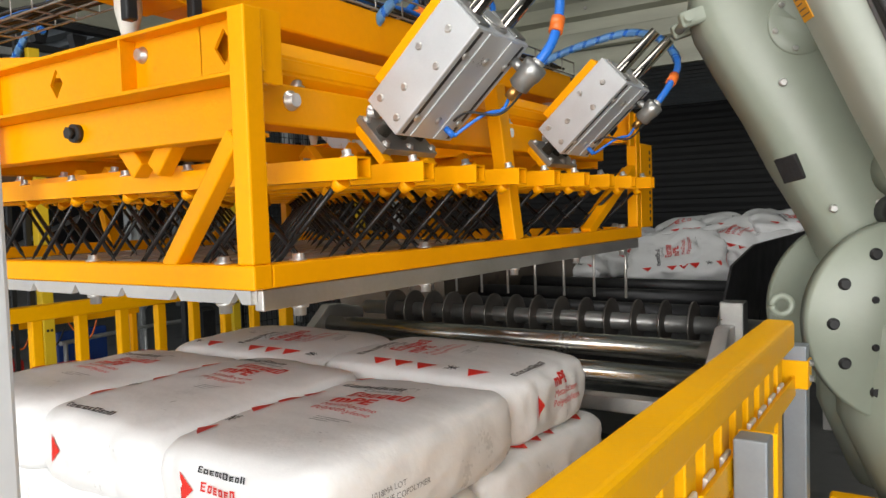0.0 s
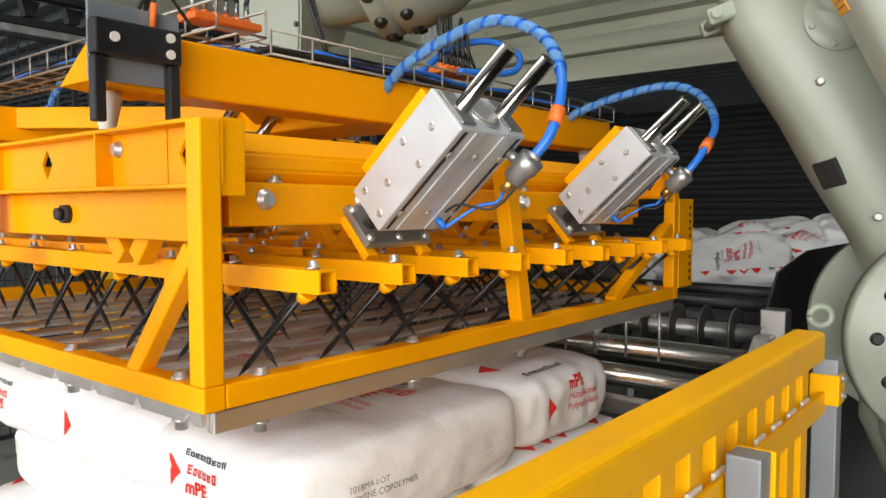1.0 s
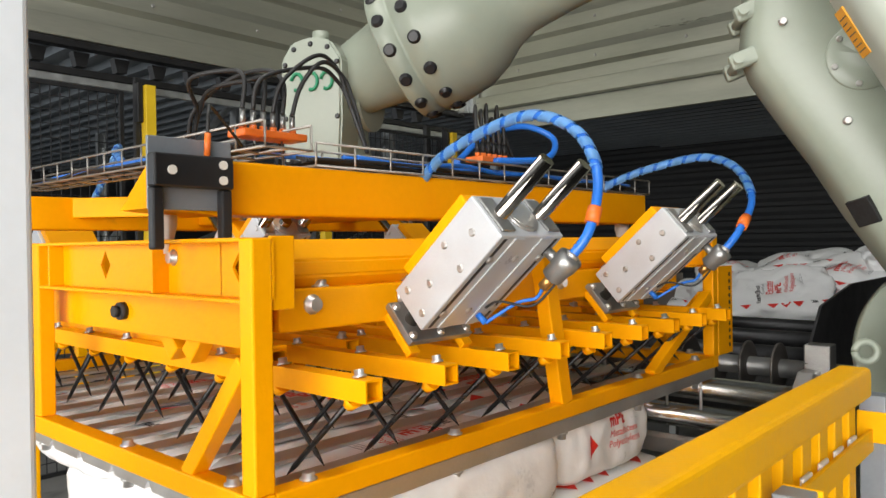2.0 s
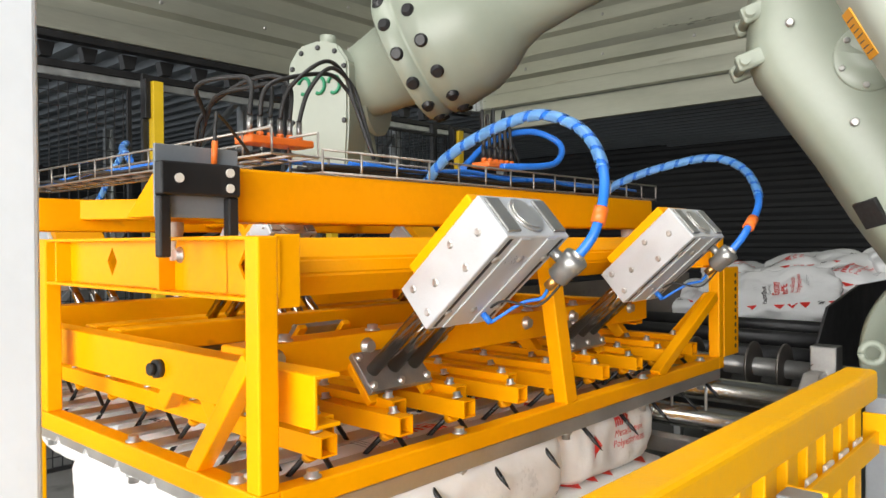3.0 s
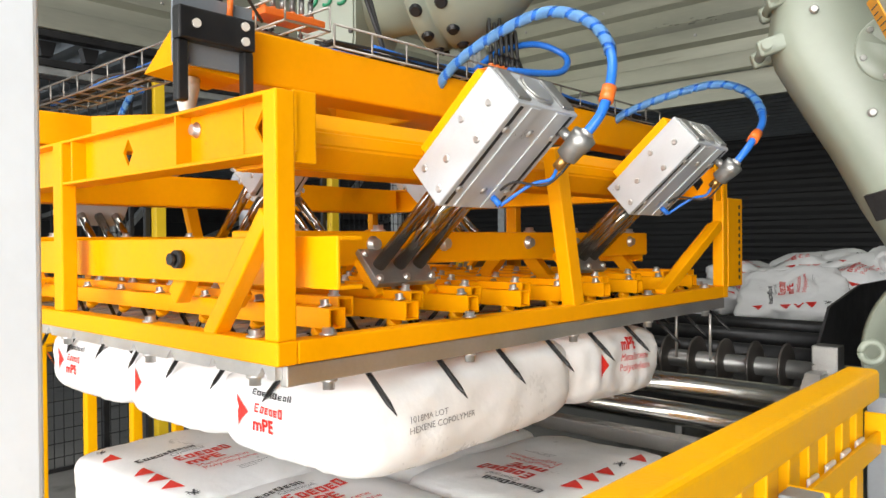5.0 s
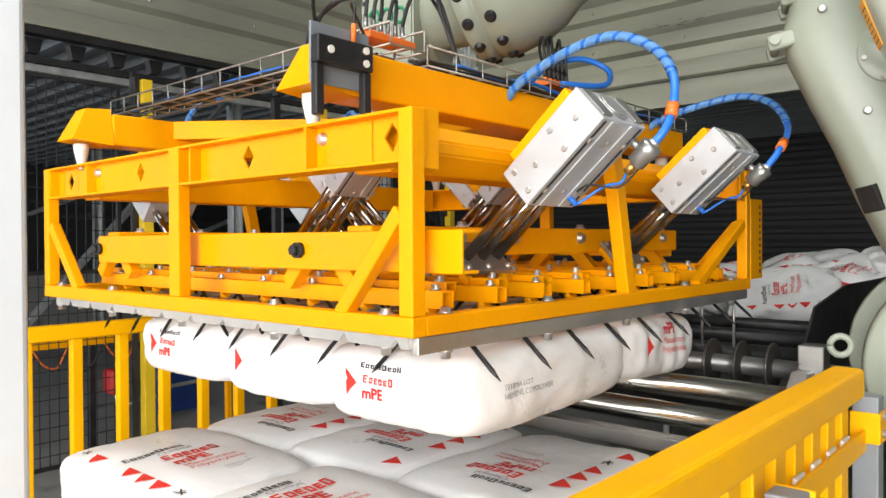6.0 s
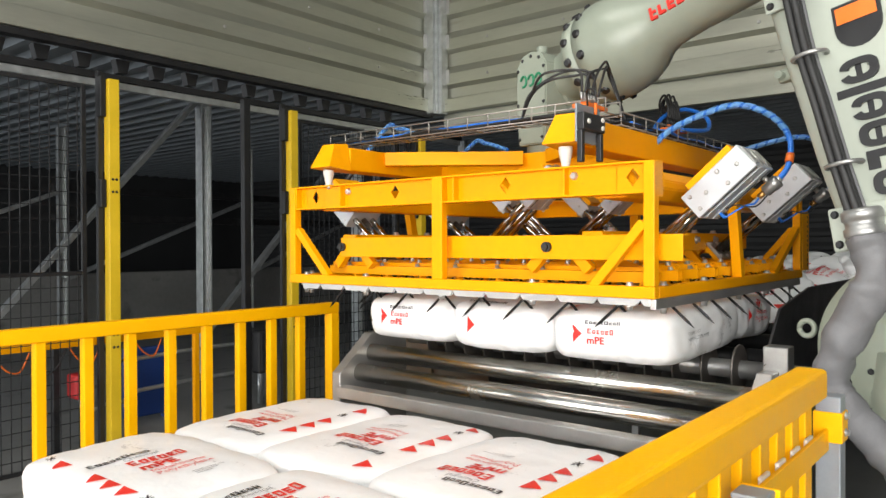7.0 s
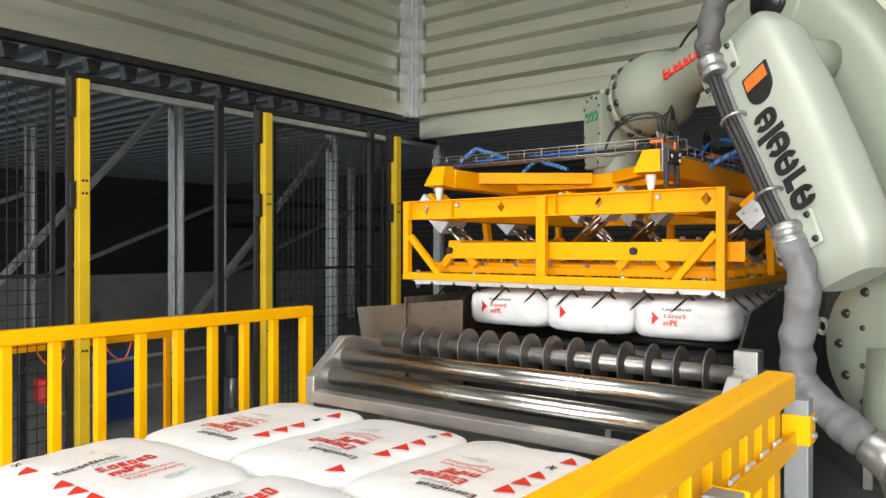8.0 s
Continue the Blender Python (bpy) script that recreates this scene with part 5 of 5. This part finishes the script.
def make_robot():
    r = thing("palletising_robot", "pale green-white industrial palletising robot", "robot")
    P = {}
    # fixed foot
    bm = bmesh.new()
    tube(bm, [(JX, JY, 0), (JX, JY, 0.06), (JX, JY, 0.06), (JX, JY, 0.45), (JX, JY, 0.52)], [0.46, 0.46, 0.38, 0.33, 0.33], 40)
    part("foot", bm, ROBOT, r)
    # turret, in its own space: x ahead along the arm, origin on the first axis
    bm = bmesh.new()
    tube(bm, [(0, 0, 0.525), (0, 0, 0.62), (0.02, 0, 0.70), (0.05, 0, 0.78)], [0.35, 0.35, 0.31, 0.26], 40)
    for s in (-1, 1):
        tube(bm, [(JA - 0.10, s * 0.08, JZ - 0.40), (JA - 0.02, s * 0.07, JZ - 0.2), (JA, s * 0.06, JZ)], [0.15, 0.16, 0.14], 20)
    rbox(bm, -0.12, JA - 0.02, -0.14, 0.14, 0.70, JZ - 0.10, 0.05, seg=3)
    turret = part("turret", bm, ROBOT, r)
    P["turret"] = turret
    for s in (-1, 1):
        bm = bmesh.new()
        tube(bm, [(JA, s * 0.121, JZ), (JA, s * 0.158, JZ), (JA, s * 0.165, JZ), (JA, s * 0.168, JZ), (JA, s * 0.172, JZ), (JA, s * 0.174, JZ)], [0.242, 0.242, 0.236, 0.145, 0.137, 0.03], 56)
        part("joint_cover", bm, ROBOT, turret, "round pale joint cover")
        items = []
        for k in range(12):
            a = 2 * math.pi * k / 12
            items.append(((JA + 0.184 * math.cos(a), s * 0.166, JZ + 0.184 * math.sin(a)), (0, s, 0), 0.010, 0.008))
            if k % 2:
                items.append(((JA + 0.11 * math.cos(a), s * 0.172, JZ + 0.11 * math.sin(a)), (0, s, 0), 0.006, 0.005))
        bolts(items, BLACK, turret, "dark bolt head")
    bm = bmesh.new()
    cyl(bm, (JA + 0.04, 0.12, JZ + 0.255), (JA + 0.04, 0.22, JZ + 0.255), 0.038, 20)
    cyl(bm, (JA - 0.02, 0.12, JZ + 0.275), (JA - 0.02, 0.20, JZ + 0.275), 0.028, 20)
    part("motor_plug", bm, DARKSTEEL, turret, "dark motor plug")
    bm = bmesh.new()
    tube(bm, [(JA + 0.285 + 0.022 * math.cos(a), 0.13, JZ + 0.04 + 0.022 * math.sin(a)) for a in [k * math.pi / 8 for k in range(17)]], 0.008, 10)
    part("lifting_eye", bm, ROBOT, turret, "pale lifting eye")
    # lower link: z along the link from the shoulder, x ahead
    def hull(table, yc, power, seg=32):
        """A body through rounded-square rings; table: height, back, front, half thickness."""
        bm = bmesh.new()
        rings = []
        for z, a, b, c in table:
            ring = []
            for k in range(seg):
                an = 2 * math.pi * k / seg
                ca, sa = math.cos(an), math.sin(an)
                ca, sa = math.copysign(abs(ca) ** power, ca), math.copysign(abs(sa) ** power, sa)
                ring.append(bm.verts.new(((a + b) / 2 + ca * (b - a) / 2, yc + sa * c, z)))
            rings.append(ring)
        for p, q in zip(rings, rings[1:]):
            for k in range(seg):
                f = bm.faces.new((p[k], p[(k + 1) % seg], q[(k + 1) % seg], q[k]))
                f.smooth = True
        bm.faces.new(rings[0][::-1])
        bm.faces.new(rings[-1])
        return bm

    bm = hull(((-0.12, -0.12, 0.06, 0.09), (0.02, -0.16, 0.08, 0.105), (0.26, -0.25, 0.112, 0.11), (0.42, -0.27, 0.150, 0.11), (0.56, -0.28, 0.174, 0.11), (0.68, -0.28, 0.203, 0.108),
               (0.80, -0.28, 0.228, 0.105), (0.87, -0.27, 0.226, 0.104), (0.96, -0.26, 0.185, 0.102), (1.10, -0.22, 0.13, 0.10), (1.24, -0.16, 0.10, 0.10), (1.38, -0.09, 0.05, 0.085)), 0.0, 0.50)
    link = part("lower_link", bm, ROBOT, r)
    P["link"] = link
    # side beam with the marks, towards the walkway
    bm = hull(((0.17, -0.20, -0.03, 0.055), (0.25, -0.25, 0.010, 0.080), (0.50, -0.25, 0.050, 0.090), (0.75, -0.24, 0.086, 0.090), (0.95, -0.22, 0.110, 0.085), (1.04, -0.17, 0.07, 0.055)), 0.335, 0.50)
    part("side_beam", bm, ROBOTPALE, link, "side beam in a paler copy of the robot paint")
    for z in (0.34, 0.93):
        bm = bmesh.new()
        cyl(bm, (-0.09, 0.08, z), (-0.09, 0.27, z), 0.070, 24)
        part("spacer", bm, ROBOT, link)
    # lugs and a round cover at the front of the upper link
    for z, x, w in ((0.845, 0.225, 0.05), (0.945, 0.175, 0.05)):
        bm = bmesh.new()
        rbox(bm, x - 0.06, x + 0.042, -0.075, -0.045, z - 0.02, z + 0.02, 0.008)
        rbox(bm, x - 0.06, x + 0.042, 0.045, 0.075, z - 0.02, z + 0.02, 0.008)
        cyl(bm, (x + 0.025, -0.10, z), (x + 0.025, 0.10, z), 0.012, 12)
        part("lug", bm, ROBOT, link)
    bm = bmesh.new()
    tube(bm, [(0.02, 0.098, 0.74), (0.02, 0.1105, 0.74), (0.02, 0.1125, 0.74), (0.02, 0.1125, 0.74)], [0.075, 0.075, 0.072, 0.01], 36)
    part("cover", bm, ROBOT, link, "flat round cover")
    bolts([((0.02 + 0.062 * math.cos(a), 0.1125, 0.74 + 0.062 * math.sin(a)), (0, 1, 0), 0.005, 0.004) for a in (k * math.pi / 3 for k in range(6))], STEEL, link)
    # maker's mark: a black shield with an orange field, then bold plain shapes
    def plate(prof, y0, y1):
        bm = bmesh.new()
        a = [bm.verts.new((x, y0, z)) for x, z in prof]
        b = [bm.verts.new((x, y1, z)) for x, z in prof]
        bm.faces.new(a)
        bm.faces.new(b[::-1])
        for i in range(len(prof)):
            j = (i + 1) % len(prof)
            bm.faces.new((a[j], a[i], b[i], b[j]))
        return bm

    shield = [(-0.062, 0.850), (-0.168, 0.850)] + [(-0.115 - 0.053 * math.cos(a), 0.790 - 0.052 * math.sin(a)) for a in (k * math.pi / 10 for k in range(11))]
    part("mark", plate(shield, 0.412, 0.4272), BLACK, link, "black and orange maker's mark")
    part("mark", plate([(-0.070, 0.842), (-0.160, 0.842), (-0.160, 0.802), (-0.070, 0.802)], 0.420, 0.4290), ORANGE, link)

    def ring_mark(xc, zc, w, h, t, gap):
        """A thick rounded ring, open over the part of its turn named by gap."""
        n, pts = 28, []
        for k in range(n + 1):
            a = gap + (2 * math.pi - 0.5) * k / n
            ca, sa = math.cos(a), math.sin(a)
            ca, sa = math.copysign(abs(ca) ** 0.7, ca), math.copysign(abs(sa) ** 0.7, sa)
            pts.append((ca, sa))
        out = [(xc + w / 2 * c, zc + h / 2 * q) for c, q in pts]
        inn = [(xc + (w / 2 - t) * c, zc + (h / 2 - t * 0.8) * q) for c, q in pts]
        bm = bmesh.new()
        for k in range(n):
            for y in (0.4272,):
                bm.faces.new([bm.verts.new((x, y, z)) for x, z in (out[k], out[k + 1], inn[k + 1], inn[k])])
        bmesh.ops.remove_doubles(bm, verts=bm.verts, dist=1e-5)
        bmesh.ops.solidify(bm, geom=list(bm.faces), thickness=0.006)
        return bm

    z = 0.712
    for k, (kind, h) in enumerate((("ring", 0.058), ("bar", 0.020), ("ring", 0.058), ("ring", 0.058), ("arch", 0.044), ("ring", 0.058))):
        zc = z - h / 2
        xc = -0.098 - 0.030 * k / 5
        if kind == "bar":
            bm = plate([(xc - 0.048, zc - h / 2), (xc + 0.062, zc - h / 2), (xc + 0.062, zc + h / 2), (xc - 0.048, zc + h / 2)], 0.415, 0.4272)
        elif kind == "arch":
            bm = plate([(xc - 0.046, zc + h / 2), (xc + 0.040, zc + h / 2), (xc + 0.040, zc - h / 2), (xc + 0.014, zc - h / 2), (xc + 0.014, zc + h / 2 - 0.018), (xc - 0.046, zc + h / 2 - 0.018)], 0.415, 0.4272)
        else:
            bm = ring_mark(xc - 0.003, zc, 0.086, h, 0.019, 3.4 if k % 2 else 0.2)
            rod = plate([(xc - 0.007, zc - h / 2 + 0.012), (xc + 0.006, zc - h / 2 + 0.012), (xc + 0.006, zc + h / 2 - 0.012), (xc - 0.007, zc + h / 2 - 0.012)], 0.418, 0.4268)
            part("mark", rod, BLACK, link)
        part("mark", bm, BLACK, link, "plain bold black shape")
        z -= h + 0.007
    bm = bmesh.new()
    rbox(bm, -0.004, 0.009, -0.028, 0.028, -0.032, 0.032, 0.002, pose(0.131, 0.074, 0.42, 0, 0, 40) @ pose(0, 0, 0, 0, 11, 0))
    part("hatch", bm, DARKSTEEL, link, "dark inspection plate")
    bm = bmesh.new()
    rbox(bm, -0.002, 0.003, -0.027, 0.027, -0.052, 0.052, 0.001, pose(0.0865, 0.318, 0.765, 0, 8, 0))
    label = part("warning_label", bm, LABELY, link, "orange warning label")
    bm = bmesh.new()
    for k in range(7):
        rbox(bm, 0.0031, 0.0036, -0.020, 0.020 - 0.006 * (k % 3), -0.040 + 0.012 * k, -0.0375 + 0.012 * k, 0.0001, pose(0.0865, 0.318, 0.765, 0, 8, 0))
    tagged(part("print", bm, BLACKINK, label), "", "", "", "stuff")
    bm = bmesh.new()
    for k in range(3):
        tube(bm, [(0.075 - 0.034 * k + 0.014 * math.cos(a), 0.109, 0.20 + 0.014 * math.sin(a)) for a in [0.3 + i * 0.5 for i in range(10)]], 0.005, 6)
    part("mark", bm, GREEN, link, "small green mark")
    bolts([((x, 0.110, z), (0, 1, 0), 0.007, 0.006) for x, z in ((0.14, 0.88), (0.10, 0.62), (0.08, 0.30), (-0.02, 0.28))], STEEL, link, "bright bolt head")
    # hose package along the side beam
    for k in range(6):
        bm = bmesh.new()
        y = 0.430 + 0.017 * (k % 3)
        x = 0.008 + 0.018 * (k // 3)
        tube(bm, smooth_path([(x - 0.072, y, 0.30), (x - 0.050, y, 0.45), (x - 0.030, y - 0.002, 0.62), (x - 0.012, y, 0.78), (x - 0.002, y - 0.004, 0.98)], 6), 0.0095, 8)
        part("hose", bm, RUBBER if k % 3 else SLEEVE, link, "black hose strapped along the link" if k % 3 else "grey hose strapped along the link")
    for x, z in ((-0.058, 0.325), (-0.038, 0.47), (-0.004, 0.75), (0.010, 0.955)):
        bm = bmesh.new()
        big = z < 0.4 or z > 0.9
        if big:
            tube(bm, [(x, 0.446, z - 0.034), (x, 0.446, z - 0.026), (x, 0.446, z - 0.010), (x, 0.446, z - 0.008), (x, 0.446, z + 0.008), (x, 0.446, z + 0.010), (x, 0.446, z + 0.026), (x, 0.446, z + 0.034)],
                 [0.040, 0.045, 0.045, 0.040, 0.040, 0.045, 0.045, 0.040], 24)
        else:
            tube(bm, [(x + 0.040 * math.cos(a), 0.446 + 0.034 * math.sin(a), z) for a in [k * math.pi / 8 for k in range(17)]], 0.0055, 8)
        part("clamp", bm, DULLSTEEL, link, "bright hose clamp")
        if big:
            bm = bmesh.new()
            rbox(bm, x - 0.085, x + 0.085, 0.418, 0.430, z - 0.055, z + 0.050, 0.006)
            foot = part("clamp_plate", bm, ROBOTPALE, link, "white bolted clamp plate")
            bolts([((x + e * 0.068, 0.430, z + q), (0, 1, 0), 0.007, 0.006) for e in (-1, 1) for q in (-0.038, 0.034)], BLACK, foot, "dark bolt head")
    def cloth(pts, rad, seed):
        """A slack fabric sleeve with folds."""
        run = smooth_path(pts, 14)
        rg = random.Random(seed)
        rr = [rad * (1 + 0.03 * math.sin(i * 0.9 + rg.uniform(-0.6, 0.6)) + rg.uniform(-0.03, 0.03)) for i in range(len(run))]
        bm = bmesh.new()
        tube(bm, run, rr, 18)
        for v in bm.verts:
            v.co += Vector((noise.noise(v.co * 17), noise.noise(v.co * 19 + Vector((5, 0, 0))), noise.noise(v.co * 15 + Vector((0, 9, 0))))) * 0.012
        return bm

    part("sleeve", cloth([(-0.062, 0.446, 0.30), (-0.055, 0.446, 0.19), (0.03, 0.44, 0.07), (0.085, 0.43, -0.05), (0.03, 0.43, -0.14), (-0.04, 0.43, -0.215), (-0.08, 0.42, -0.27)], 0.044, 2), SLEEVE, link, "wrinkled grey fabric hose sleeve")
    bm = bmesh.new()
    tube(bm, [(-0.065, 0.425, -0.245), (-0.070, 0.424, -0.252), (-0.105, 0.415, -0.305), (-0.110, 0.414, -0.312)], [0.046, 0.052, 0.052, 0.046], 24)
    part("clamp", bm, DULLSTEEL, link, "bright hose clamp")
    bm = bmesh.new()
    for k in range(3):
        tube(bm, smooth_path([(-0.10 + 0.012 * k, 0.41, -0.30), (-0.16 + 0.014 * k, 0.39, -0.40), (-0.20 + 0.016 * k, 0.36, -0.55), (-0.20, 0.30, -0.75)], 6), 0.010, 8)
    part("hose", bm, RUBBER, link, "black hoses that run down to the foot")
    part("sleeve", cloth([(0.008, 0.446, 0.98), (0.004, 0.44, 1.05), (-0.05, 0.40, 1.18), (-0.14, 0.31, 1.28)], 0.038, 7), DARKSLEEVE, link, "wrinkled dark fabric hose sleeve")
    # forearm: x along the forearm from the elbow
    bm = bmesh.new()
    prof = ((-0.20, 0.09), (-0.18, 0.125), (0.0, 0.128), (0.20, 0.112), (0.55, 0.104), (0.66, 0.108), (0.71, 0.125), (0.76, 0.158), (0.82, 0.182), (0.90, 0.190), (0.955, 0.188), (0.958, 0.178), (0.968, 0.178), (0.970, 0.184), (1.015, 0.182), (1.022, 0.172), (1.028, 0.120), (1.14, 0.100), (1.20, 0.092))
    tube(bm, [(x, 0, 0) for x, _ in prof], [q for _, q in prof], 44)
    cyl(bm, (0, -0.19, 0), (0, 0.115, 0), 0.135, 32)
    arm = part("forearm", bm, ROBOT, r)
    P["arm"] = arm
    bolts([((x, q * math.cos(a), q * math.sin(a)), (0, math.cos(a), math.sin(a)), 0.012, 0.009) for x, q in ((0.925, 0.188), (0.995, 0.182)) for a in (math.pi * (k + 0.5) / 7 for k in range(14))], BLACK, arm, "dark bolt head")
    bm = bmesh.new()
    tube(bm, smooth_path([(0.10, 0.02, 0.13), (0.30, 0.03, 0.150), (0.52, 0.03, 0.150), (0.64, 0.02, 0.120)], 6), 0.006, 8)
    part("pipe", bm, RUBBER, arm, "thin black pipe along the forearm")
    for k in range(8):
        x = 0.645 - k * 0.036
        bm = bmesh.new()
        hh = 0.030 if k in (0, 7) else 0.023
        rbox(bm, x, x + 0.010, 0.094, 0.1095 + (0.003 if k < 2 else 0), -0.020 - hh * 0.5, -0.020 + hh, 0.001)
        rbox(bm, x - 0.016, x - 0.0005, 0.094, 0.1092 + (0.003 if k < 2 else 0), -0.020 - hh * 0.5, -0.020 - hh * 0.5 + 0.010, 0.001)
        if k % 2 == 0:
            rbox(bm, x - 0.016, x - 0.0005, 0.094, 0.1092 + (0.003 if k < 2 else 0), -0.020 + hh * 0.2, -0.020 + hh * 0.2 + 0.009, 0.001)
        part("mark", bm, REDINK, arm, "plain red shape")
    bm = bmesh.new()
    cyl(bm, (0.03, -0.19, 0.0), (0.03, -0.26, 0.0), 0.085, 28)
    part("motor", bm, DARKSTEEL, arm, "dark elbow motor")
    # Recessed disc, painted black to stand for the dark hole in the hub.
    bm = bmesh.new()
    tube(bm, [(0, 0.115, 0), (0, 0.128, 0), (0, 0.130, 0), (0, 0.122, 0), (0, 0.120, 0)], [0.085, 0.085, 0.072, 0.068, 0.01], 32)
    part("hub_hole", bm, BLACK, arm, "black recessed disc standing for the hub's dark hole")
    # wrist: origin at the wrist centre, x ahead; hangs plumb
    bm = bmesh.new()
    prof = [(-0.075, -0.26), (0.075, -0.26), (0.085, -0.10), (0.085, 0.06), (0.055, 0.105), (0.0, 0.118), (-0.055, 0.105), (-0.085, 0.06), (-0.085, -0.10)]
    for y0, y1 in ((0.02, 0.145),):
        a = [bm.verts.new((x, y0, z)) for x, z in prof]
        b = [bm.verts.new((x, y1, z)) for x, z in prof]
        bm.faces.new(a)
        bm.faces.new(b[::-1])
        for i in range(len(prof)):
            j = (i + 1) % len(prof)
            bm.faces.new((a[j], a[i], b[i], b[j]))
    bmesh.ops.recalc_face_normals(bm, faces=bm.faces)
    bmesh.ops.bevel(bm, geom=list(bm.edges), offset=0.006, segments=2, affect="EDGES")
    tube(bm, [(-0.10, -0.04, 0), (0.10, -0.04, 0)], 0.11, 28)
    tube(bm, [(0, -0.02, -0.10), (0, -0.02, -0.20), (0, 0, -0.27), (0, 0, -0.305)], [0.085, 0.10, 0.12, 0.12], 28)
    cyl(bm, (0, 0, -0.305), (0, 0, -WH + 0.16), 0.10, 28)
    wrist = part("wrist", bm, ROBOT, r)
    P["wrist"] = wrist
    bm = bmesh.new()
    for k in range(3):
        x = -0.045 + k * 0.042
        tube(bm, [(x + 0.016 * math.cos(a), 0.1475, 0.0 + 0.022 * math.sin(a)) for a in [0.2 + i * 0.45 for i in range(12)]], 0.005, 6)
    part("mark", bm, GREEN, wrist, "small green mark")
    bolts([((x * 0.86, 0.145, z * 0.88 - 0.006), (0, 1, 0), 0.005, 0.004) for x, z in prof], BLACK, wrist, "dark bolt head")
    bm = bmesh.new()
    cyl(bm, (0.0, 0.08, 0.112), (0.0, 0.08, 0.145), 0.022, 16)
    part("plug", bm, ROBOT, wrist)
    return r, P


robot, joints = make_robot()


# ---------------- motion ----------------
def motions():
    walk(cam, [(t, camera_pose(*row)) for t, *row in PATH], [(0.0, -0.53), (0.5, -0.50), (1.0, -0.40), (1.5, -0.38), (2.0, -0.27), (3.5, 0.0), (6.5, 0.0), (8.0, 0.12)])
    walk(gripper, [(t, pose(x, y, z)) for t, x, y, z in GRIP])
    # needle frames: raised until 2.25 s, pushed in by 3.2 s
    for f, s in ((frames["A"], 1), (frames["B"], -1)):
        up = Vector((-s * STROKE.x, 0, -STROKE.z))
        rows = [(0.0, 1.0), (2.3, 1.0), (2.75, 0.5), (3.2, 0.0), (8.0, 0.0)]
        walk(f, [(t, pose(up.x * k, 0, up.z * k)) for t, k in rows])
    walk(carriage, [(t, pose(0, 0, dz)) for t, dz in SINK])
    # the held layer lies still, then follows the gripper
    rest = Vector(grip_at(3.5))
    for b, m in HELD:
        rows = [(0.0, m), (3.5, m)]
        near = -1 if m.translation.y > 1.3 else 1
        for t, x, y, z in GRIP:
            if t > 3.5:
                k = min(1.0, (t - 3.5) / 1.0)      # the bags sag on the needles as they leave the stack
                hang = Matrix.Translation((0, 0, -0.030 * k)) @ Matrix.Translation(m.translation) @ pose(0, 0, 0, 2.2 * k * near, 0, 0) @ Matrix.Translation(-m.translation)
                rows.append((t, Matrix.Translation(Vector((x, y, z)) - rest) @ hang @ m))
        walk(b, rows)
    for b, m in FAR:
        walk(b, [(0.0, m), (3.5, m), (8.0, Matrix.Translation((0.16, 0.05, 0)) @ m)])
    # robot
    times = sorted({t for t, *_ in GRIP} | {2.3, 4.3, 5.5})
    rows = {"turret": [], "link": [], "arm": [], "wrist": []}
    for t in times:
        j2, j3, w, turn, th, fa = robot_pose(t)
        rows["turret"].append((t, pose(JX, JY, 0, 0, 0, turn)))
        rows["link"].append((t, Matrix.Translation(j2) @ pose(0, 0, 0, 0, 0, turn) @ pose(0, 0, 0, 0, 90 - th, 0)))
        rows["arm"].append((t, Matrix.Translation(j3) @ pose(0, 0, 0, 0, 0, turn) @ pose(0, 0, 0, 0, -fa, 0)))
        rows["wrist"].append((t, Matrix.Translation(w) @ pose(0, 0, 0, 0, 0, turn)))
    for k, r in rows.items():
        walk(joints[k], r)


motions()
